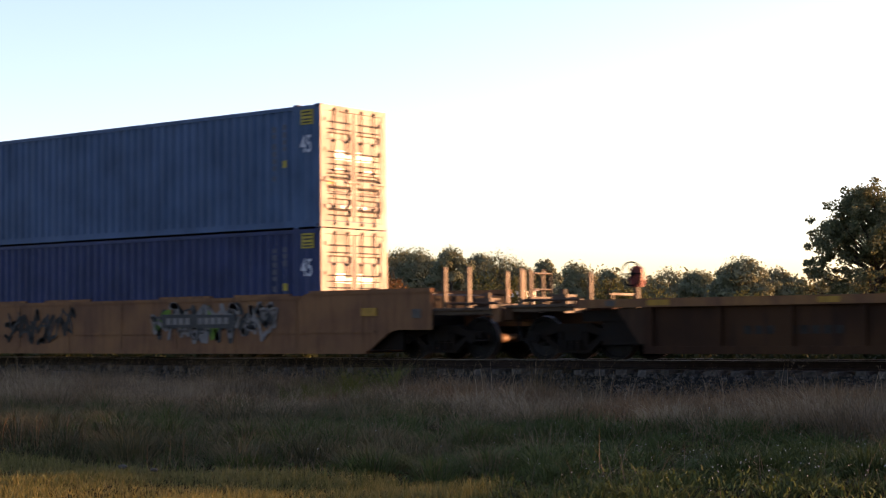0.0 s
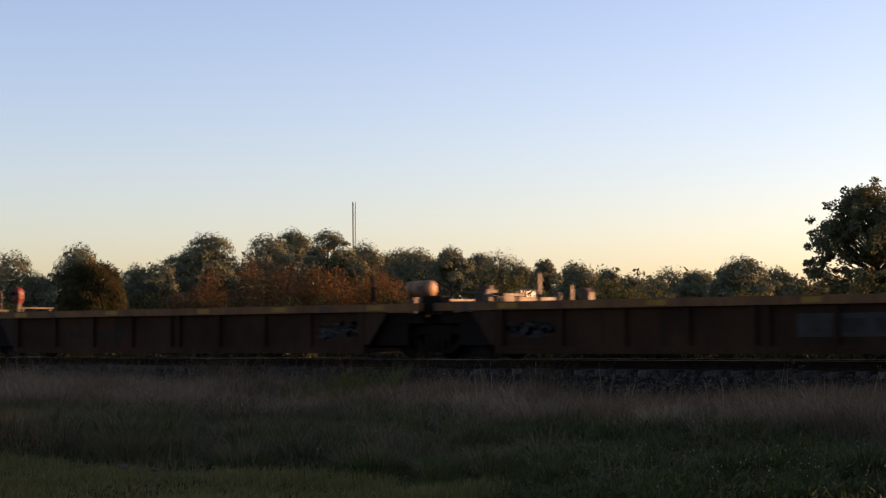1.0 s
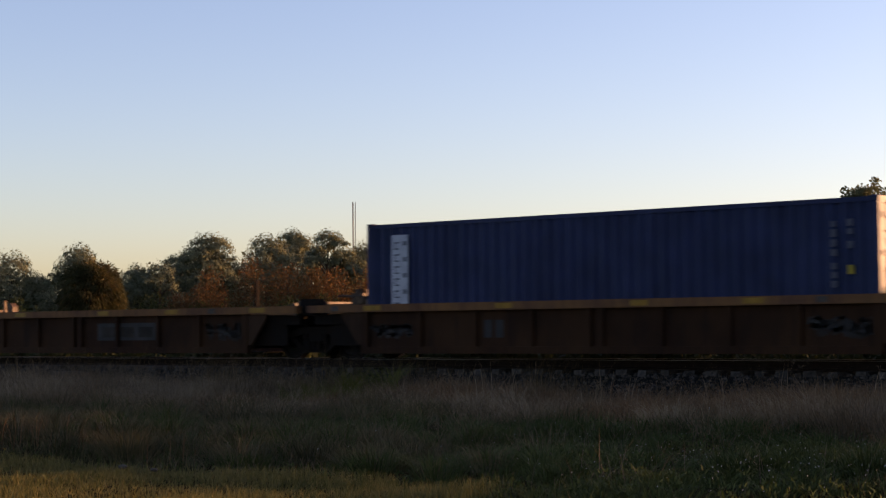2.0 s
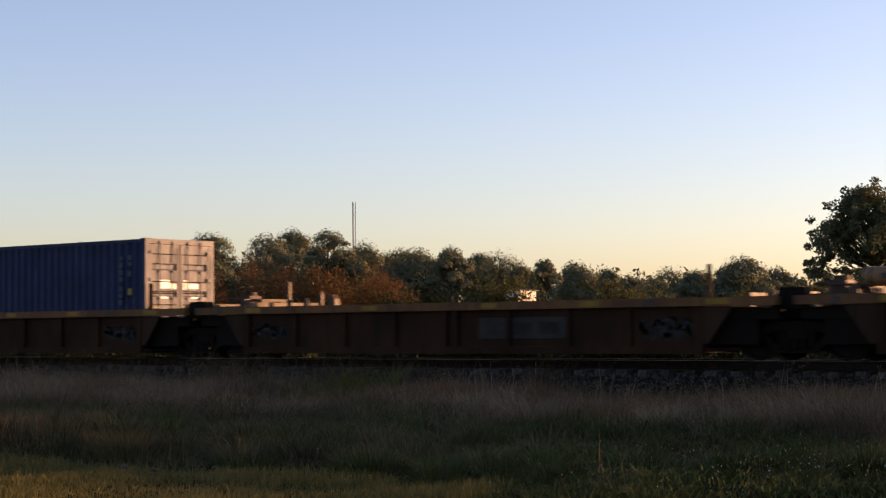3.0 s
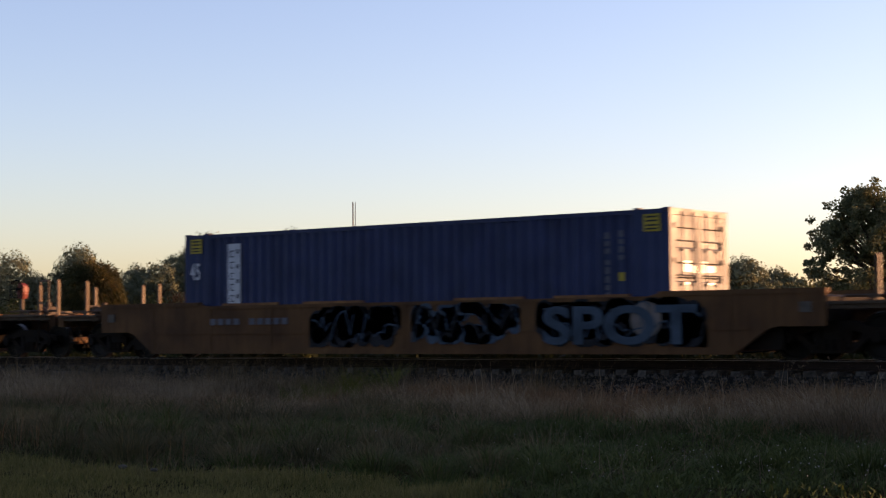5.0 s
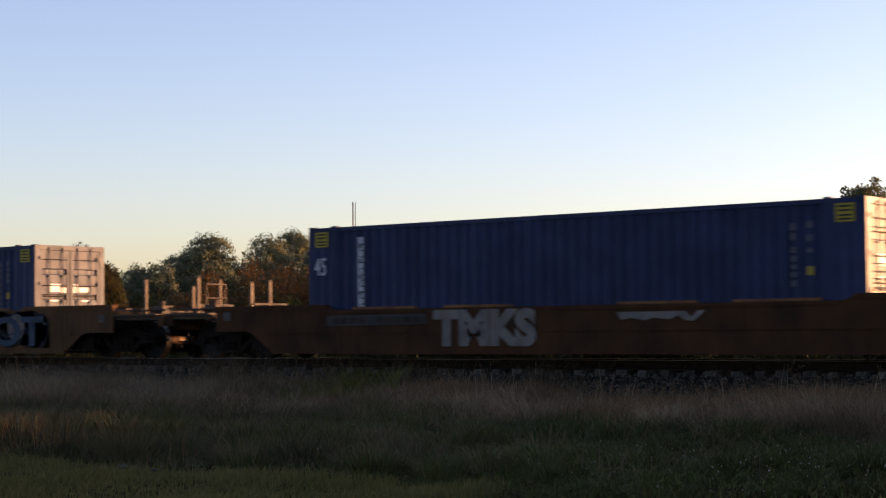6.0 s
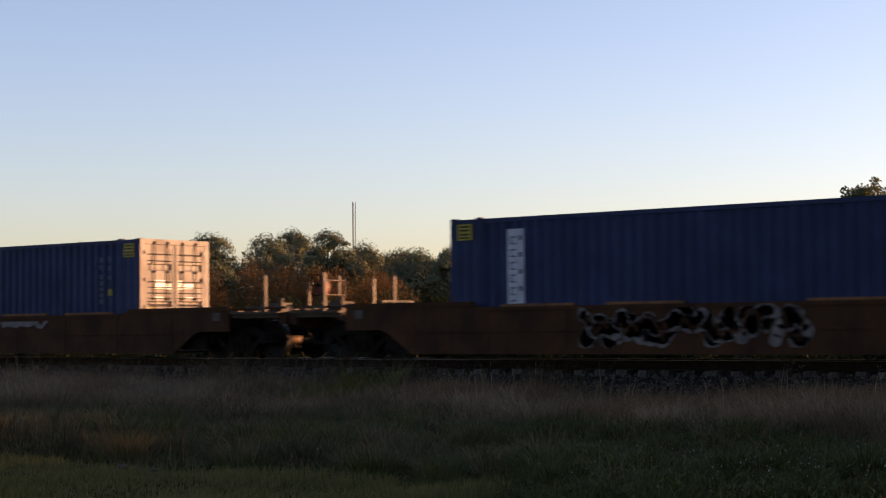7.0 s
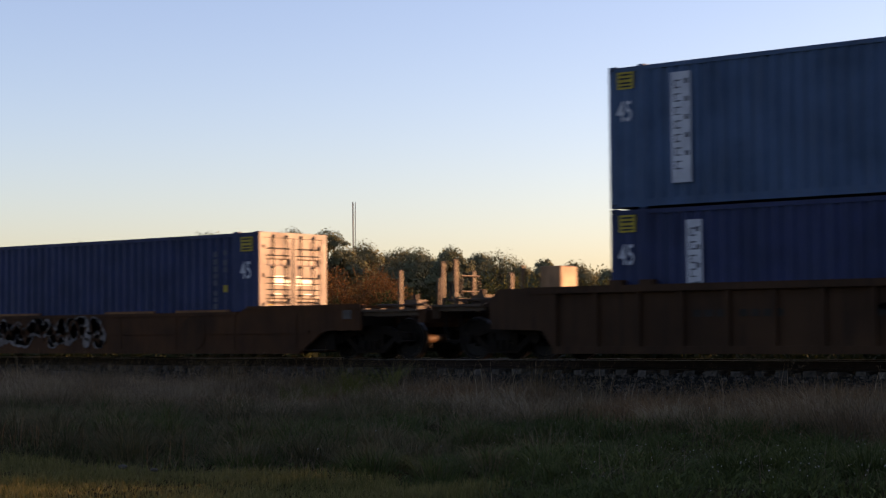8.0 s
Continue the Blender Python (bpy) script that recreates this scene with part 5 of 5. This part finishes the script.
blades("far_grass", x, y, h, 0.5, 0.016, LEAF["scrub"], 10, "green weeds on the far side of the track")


# tall sprays of seed grass at the foot of the ballast
x, y, g = scatter(30000, -46, 0, -4.6, -2.1, 53)
spray = soft_noise(x, y, 1.0, 54) * 0.6 + soft_noise(x, y, 0.3, 55) * 0.4
keep = g.random(len(x)) < np.clip(3.0 * spray - 1.25, 0, 1)
x, y, spray = x[keep], y[keep], spray[keep]
h = (0.45 + 0.95 * spray) * g.uniform(0.6, 1.2, len(x)) * np.interp(x, [-20, -11], [1.0, 0.72])
blades("tall_seed_grass", x, y, h, 0.75, 0.0065, LEAF["spray"], 56, "tall dim seed grass leaning over the ballast")


def tussock(x, y, n, tall, seed, mat, label, lean=0.55):
    g = np.random.default_rng(seed)
    a, r = g.uniform(0, 2 * np.pi, n), 0.62 * np.sqrt(g.random(n))
    px, py = x + r * np.cos(a), y + r * np.sin(a)
    return blades("grass_tussock", px, py, tall * g.uniform(0.5, 1.1, n), lean, 0.010, mat, seed, label)


tussock(-20.7, -4.3, 420, 1.1, 31, LEAF["lime"], "bright yellow-green grass tussock")
tussock(-20.9, -5.2, 380, 0.9, 32, LEAF["lime"], "bright green grass tussock")
tussock(-21.7, -5.0, 280, 0.8, 33, LEAF["lime"], "yellow-green grass tussock in the dry grass")
tussock(-21.3, -3.2, 60, 1.25, 34, LEAF["spray"], "tall pale seed grass over the tussocks", 0.5)
tussock(-22.6, -3.6, 60, 1.0, 35, LEAF["spray"], "tall pale seed grass by the track", 0.5)

for (x, y), r, seed in (((-13.8, -16.75), 0.045, 3), ((-13.2, -16.85), 0.035, 4)):
    g = random.Random(seed)
    bm = B()
    bmesh.ops.create_icosphere(bm, subdivisions=2, radius=r)
    for v in bm.verts:
        v.co = Vector((v.co.x * 1.3, v.co.y, v.co.z * 0.6)) * g.uniform(0.85, 1.1)
    st = new("stone", mesh_of(bm, "stone", M["stone"]))
    st.location = (x, y, GROUND + 0.05)
    tagged(st, "pale rounded stone lying in the grass", "stone")
bm = B()
box(bm, -0.55, 0.55, -0.25, 0.25, -0.12, 0.14)
bmesh.ops.bevel(bm, geom=bm.edges[:], offset=0.03, segments=2, affect="EDGES")
cb = new("concrete_block", mesh_of(bm, "concrete_block", M["plate"]))
cb.location = (-33.2, -1.05, -0.45)
tagged(cb, "pale concrete block on the ballast shoulder", "block")


# ---- trees, brush and what stands behind the track ----
def clump_points(g, centre, radius, squash, n):
    d = g.normal(size=(n, 3))
    d /= np.linalg.norm(d, axis=1)[:, None]
    r = g.random(n) ** 0.45
    d *= (radius * r)[:, None]
    d[:, 2] *= squash
    return d + np.array(centre)


def dome(g, centre, radius, tall, n):
    """Leaf points on a lumpy dome with a flat, ragged underside, and the way each looks."""
    d = g.normal(size=(n, 3))
    d /= np.linalg.norm(d, axis=1)[:, None]
    d[:, 2] = np.where(d[:, 2] < -0.28, -0.6 * d[:, 2], d[:, 2])
    a = np.arctan2(d[:, 1], d[:, 0])
    p1, p2 = g.uniform(0, 6.28, 2)
    lump = 1 + 0.12 * np.sin(3 * a + p1) + 0.15 * np.sin(6 * a + 8 * d[:, 2] + p2) + 0.02 * g.normal(size=n)
    r = (1 - 0.30 * g.random(n) ** 2) * lump
    q = d * r[:, None] * np.array([radius, radius, tall])
    return q + np.array(centre), d + np.array([0, 0, 0.25])


def pine(x, y, tall, wide, seed, density=1.0):
    """A tall bare trunk with forked limbs and broad domed crowns, gaps between them."""
    g = np.random.default_rng(seed)
    t = thing("pine_tree", "dark round-topped pine on the skyline", "tree", "pines on the skyline", (x, y, GROUND))
    bm = B()
    bend = g.normal(0, 0.25, 2)
    top = (bend[0], bend[1], tall * 0.82)
    mid = (bend[0] * 0.2, bend[1] * 0.2, tall * 0.45)
    rod(bm, (0, 0, -0.1), mid, 0.22, 8, 0.17)
    rod(bm, mid, top, 0.17, 8, 0.06)
    pts, ways = [], []

    def crown(c, r, k):
        q, d = dome(g, c, r, r * g.uniform(0.75, 1.0), int(k * density))
        pts.append(q)
        ways.append(d)

    crown((bend[0], bend[1], tall - 0.24 * wide), wide * 0.29, 1200)
    n = int(5 + wide * 0.9)
    for i in range(n):
        a = 2.4 * i + g.uniform(-0.5, 0.5)
        f = (i + 0.5) / n
        reach = wide * (0.20 + 0.24 * f) * g.uniform(0.8, 1.1)
        z = tall - wide * (0.30 + 0.60 * f * g.uniform(0.75, 1.2))
        c = (bend[0] + reach * np.cos(a), bend[1] + reach * np.sin(a), max(z, tall * 0.38))
        start = Vector(mid).lerp(Vector(top), min(0.95, max(0.0, (c[2] / tall - 0.5) * 1.8)))
        rod(bm, start, c, 0.08, 5, 0.03)
        r = wide * g.uniform(0.18, 0.29)
        crown(c, r, 640 * (r / (0.23 * wide)) ** 2)
        for j in range(2):
            e = (c[0] + g.normal(0, r * 0.8), c[1] + g.normal(0, r * 0.8), c[2] + g.uniform(-0.5, 0.2) * r)
            crown(e, r * 0.45, 110)
    part("trunk", bm, M["bark"], t)
    part("crown", leaf_cloud("crown", np.concatenate(pts), 0.31, seed, LEAF["pine"], facing=np.concatenate(ways)), None, t)
    return t


SKYLINE_LEFT = [(-168.8, 104.0, 11.7, 8.0), (-174.2, 113.3, 8.8, 4.6), (-156.3, 103.5, 11.8, 5.9), (-158.7, 115.9, 10.0, 5.8), (-162.8, 126.2, 11.8, 5.3),
                (-149.3, 118.6, 13.8, 6.4), (-150.9, 131.0, 14.2, 7.1), (-154.9, 140.9, 15.2, 5.4), (-141.9, 132.4, 14.3, 5.5), (-144.7, 143.1, 13.0, 6.1)]
SKYLINE_RIGHT = [(-148.1, 153.3, 12.2, 5.6), (-132.6, 140.1, 11.8, 5.8), (-123.2, 134.7, 11.3, 4.2), (-135.4, 156.8, 11.9, 4.7), (-124.0, 146.5, 11.3, 8.0), (-105.5, 128.9, 9.2, 3.2),
                 (-108.0, 139.2, 9.1, 5.1), (-97.0, 128.4, 7.8, 2.5), (-110.5, 155.3, 8.2, 4.4), (-113.3, 171.0, 9.4, 6.6), (-105.4, 164.0, 8.9, 4.5), (-94.9, 152.6, 8.6, 3.5),
                 (-90.6, 149.2, 9.8, 5.8), (-89.5, 155.3, 8.6, 5.2)]
for k, (x, y, tall, wide) in enumerate(SKYLINE_LEFT + SKYLINE_RIGHT):
    pine(x, y, tall * 1.02, wide * 1.2, 100 + k, 0.5 if wide < 3.4 else 1.0)
    if wide > 4:
        for j, (side, low) in enumerate(((0.62, 0.86), (-0.62, 0.80))):
            pine(x + 0.75 * side * wide + 3, y + 0.66 * side * wide + 6, tall * low, wide * 0.95, 200 + 2 * k + j, 0.35)


def thicket(name, a, b, deep, tall, n, leaf, size, seed, label, wisps=0, spacing=5.5):
    """A tangled bank of brush from a to b: overlapping domes of leaves with bare twigs above."""
    g = np.random.default_rng(seed)
    pts = []
    length = math.hypot(b[0] - a[0], b[1] - a[1])
    along = np.array([(b[0] - a[0]) / length, (b[1] - a[1]) / length])
    across = np.array([-along[1], along[0]])
    domes = int(length * deep / spacing)
    for i in range(domes):
        f = g.random()
        p = np.array(a) + along * f * length + across * g.uniform(0, deep)
        hh = np.interp(f, np.linspace(0, 1, len(tall)), tall) * g.uniform(0.62, 1.06)
        m = max(40, n // domes)
        r = g.uniform(1.0, 2.0)
        q = clump_points(g, (p[0], p[1], GROUND + hh * 0.45), 1.0, 1.0, m)
        c = np.array([p[0], p[1], GROUND + hh * 0.45])
        q = c + (q - c) * np.array([r, r, hh * 0.56])
        pts.append(q)
        for _ in range(wisps):
            s = q[g.integers(len(q))]
            k = g.integers(5, 12)
            up = np.linspace(0, 1, k)[:, None]
            lean = g.normal(0, 0.22, 3)
            lean[2] = g.uniform(0.35, 1.0)
            pts.append(np.array([c[0] + g.normal(0, r * 0.5), c[1] + g.normal(0, r * 0.5), GROUND + hh * 0.86]) + up * lean)
    pts = np.concatenate(pts)
    pts[:, 2] = np.maximum(pts[:, 2], GROUND + 0.05)
    ob = new(name, leaf_cloud(name, pts, size, seed, LEAF[leaf], 0.5))
    return tagged(ob, label, "brush", kind="stuff")


thicket("dark_brush", (-96, 37), (-83, 50), 8, (4.2, 4.0, 4.4, 5.0), 26000, "green", 0.26, 61, "dark green brush behind the track", 1)
thicket("rust_brush", (-84.5, 49.5), (-71, 61), 8, (5.2, 6.3, 7.0, 6.6, 6.2, 6.0, 5.8), 80000, "rust", 0.17, 62, "rust-coloured autumn brush behind the track", 4)
thicket("green_brush", (-81, 49), (-57, 70), 4, (3.6, 3.8, 4.4, 4.4, 5.0, 4.6, 4.8, 4.8), 44000, "green", 0.21, 63, "green brush in front of the rust thicket", 3)
thicket("low_brush", (-59, 69), (-20, 84), 6, (4.4, 3.6, 3.4, 3.2), 30000, "green", 0.26, 64, "low green brush under the skyline", 2)
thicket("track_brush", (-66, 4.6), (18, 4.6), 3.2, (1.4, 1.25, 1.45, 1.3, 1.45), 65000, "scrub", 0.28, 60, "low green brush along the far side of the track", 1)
# Added dark scrub screens the sunlit ground from gaps under the cars.
thicket("gap_screen_brush", (-90, 13), (10, 13), 4, (1.95, 2.1, 1.9, 2.1, 2.0), 32000, "scrub", 0.5, 68, "dark scrub added to darken the gaps under the cars", 0)
thicket("house_brush", (-66.8, 63.6), (-63.2, 66.6), 2, (5.2, 5.9, 5.5, 5.7), 8500, "green", 0.22, 67, "sparse yellow-green brush before the house", 3, 0.9)
thicket("far_woods", (-195, 108), (-135, 160), 14, (8.5, 9.0, 11.0, 12.5, 12.0, 11.5), 40000, "pine", 0.8, 65, "dark far woods under the pines", 0)
thicket("far_woods", (-135, 160), (-60, 190), 14, (11.0, 10.0, 8.5, 7.5, 7.0), 36000, "pine", 0.8, 66, "dark far woods on the horizon", 0)


def broadleaf(x, y, tall, wide, seed):
    """A full, ragged round-crowned tree leafed almost to the ground."""
    g = np.random.default_rng(seed)
    t = thing("oak_tree", "large dark leafy oak standing alone behind the track", "tree", at=(x, y, GROUND))
    bm = B()
    rod(bm, (0, 0, -0.1), (0.1, 0, tall * 0.3), 0.30, 10, 0.22)
    rod(bm, (0.1, 0, tall * 0.3), (0.0, 0.1, tall * 0.85), 0.22, 8, 0.05)
    pts = []
    for i in range(185):
        lift = g.uniform(0.14, 0.95)
        bulge = np.interp(lift, [0.14, 0.35, 0.6, 0.85, 0.97], [0.95, 1.0, 0.82, 0.5, 0.22])
        a = g.uniform(0, 2 * np.pi)
        reach = wide / 2 * bulge * g.random() ** 0.45
        c = (reach * np.cos(a), reach * np.sin(a), tall * lift)
        rod(bm, (0.05, 0, tall * max(0.15, lift * 0.75)), c, 0.06, 5, 0.015)
        r = wide * g.uniform(0.045, 0.095)
        pts.append(clump_points(g, c, r, 0.9, int(170 * (r / (wide * 0.07)) ** 2)))
        for _ in range(2):
            e = np.array(c) + g.normal(0, 0.75, 3) * r
            pts.append(clump_points(g, e, r * 0.45, 0.9, 60))
    part("trunk", bm, M["bark"], t)
    part("crown", leaf_cloud("crown", np.concatenate(pts), 0.16, seed, LEAF["oak"]), None, t)
    return t


broadleaf(-29.0, 40.2, 7.55, 6.9, 71)


def palm(x, y, tall, wide, seed):
    """A palm grown over: a short trunk under a thick dome of drooping frond leaflets."""
    g = np.random.default_rng(seed)
    t = thing("palm_tree", "cabbage palm with a shaggy dome of drooping fronds", "tree", at=(x, y, GROUND))
    bm = B()
    for k in range(8):
        z0 = k * (tall * 0.6) / 8
        rod(bm, (0, 0, z0 - 0.05), (0, 0, z0 + tall * 0.6 / 8), 0.17, 10, 0.20)
    part("trunk", bm, M["bark"], t)
    n = 15000
    d = g.normal(size=(n, 3))
    d /= np.linalg.norm(d, axis=1)[:, None]
    d[:, 2] = np.where(d[:, 2] < -0.55, -d[:, 2], d[:, 2])
    a = np.arctan2(d[:, 1], d[:, 0])
    r = (0.62 + 0.38 * g.random(n) ** 0.6) * (1 + 0.13 * np.sin(4 * a + 5 * d[:, 2]) + 0.05 * g.normal(size=n))
    root = d * r[:, None] * np.array([wide * 0.5, wide * 0.5, tall * 0.33]) + np.array([0, 0, tall * 0.66])
    hang = d * 0.28 + g.normal(0, 0.10, (n, 3)) + np.array([0, 0, -0.22])
    side = np.cross(hang, g.normal(size=(n, 3)))
    side *= 0.04 / np.linalg.norm(side, axis=1)[:, None]
    v = np.stack((root - side, root + side, root + hang), 1)
    part("fronds", raw_mesh("fronds", v.reshape(-1, 3), np.arange(3 * n), np.full(n, 3), LEAF["palm"]), None, t)


palm(-84.0, 43.6, 6.1, 3.9, 72)


def mast(x, y, tall):
    t = thing("radio_mast", "slim grey lattice radio mast behind the woods", "mast", at=(x, y, GROUND))
    r = 0.26
    legs = [(r * math.cos(a), r * math.sin(a)) for a in (2.6, 4.7, 0.5)]
    for lx, ly in legs:
        bm = B()
        rod(bm, (lx, ly, 0), (lx, ly, tall), 0.045, 6)
        part("leg", bm, M["galvanised"], t)
    bm = B()
    z = 0.0
    k = 0
    while z < tall - 0.5:
        for i in range(3):
            a, b = legs[i], legs[(i + 1) % 3]
            rod(bm, (*a, z), (*b, z + 0.5), 0.013, 4)
        z += 0.5
    part("lacing", bm, M["galvanised"], t)


mast(-161.6, 161.6, 20.8)


def house(x, y, turn):
    t = thing("house", "low white-walled house half hidden by brush", "house", at=(x, y, GROUND))
    t.rotation_euler = (0, 0, radians(turn))
    bm = B()
    box(bm, -0.7, 0.7, -1.7, 1.7, 0, 5.3)
    wall = part("wall", bm, M["plaster"], t)
    bm = B()
    slab(bm, [(-1.0, 5.28), (1.0, 5.28), (0.9, 5.36), (-0.9, 5.38)], -1.8, 1.8)
    part("roof", bm, M["roofing"], t)
    for y_ in (-0.8, 0.8):
        bm = B()
        box(bm, 0.68, 0.73, y_ - 0.5, y_ + 0.5, 2.6, 4.0)
        wd = part("window", bm, M["plaster"], t)
        bm = B()
        box(bm, 0.72, 0.74, y_ - 0.42, y_ + 0.42, 2.7, 3.9)
        part("pane", bm, M["gasket"], wd)


house(-93.6, 106.8, 4)


def motions():
    """The whole train passes; every car and container runs with it, and every wheelset turns."""
    times = [i * 0.5 for i in range(17)]
    for ob, u, z in TRAIN:
        walk(ob, [(t, pose(u - gone(t), MID_Y, z)) for t in times])
    steps = [i / 30 for i in range(241)]
    for w, k in AXLES:
        walk(w, [(t, pose(k, 0, 0.457, 0, math.degrees(-gone(t) / 0.457) % 360.0, 0)) for t in steps])


motions()
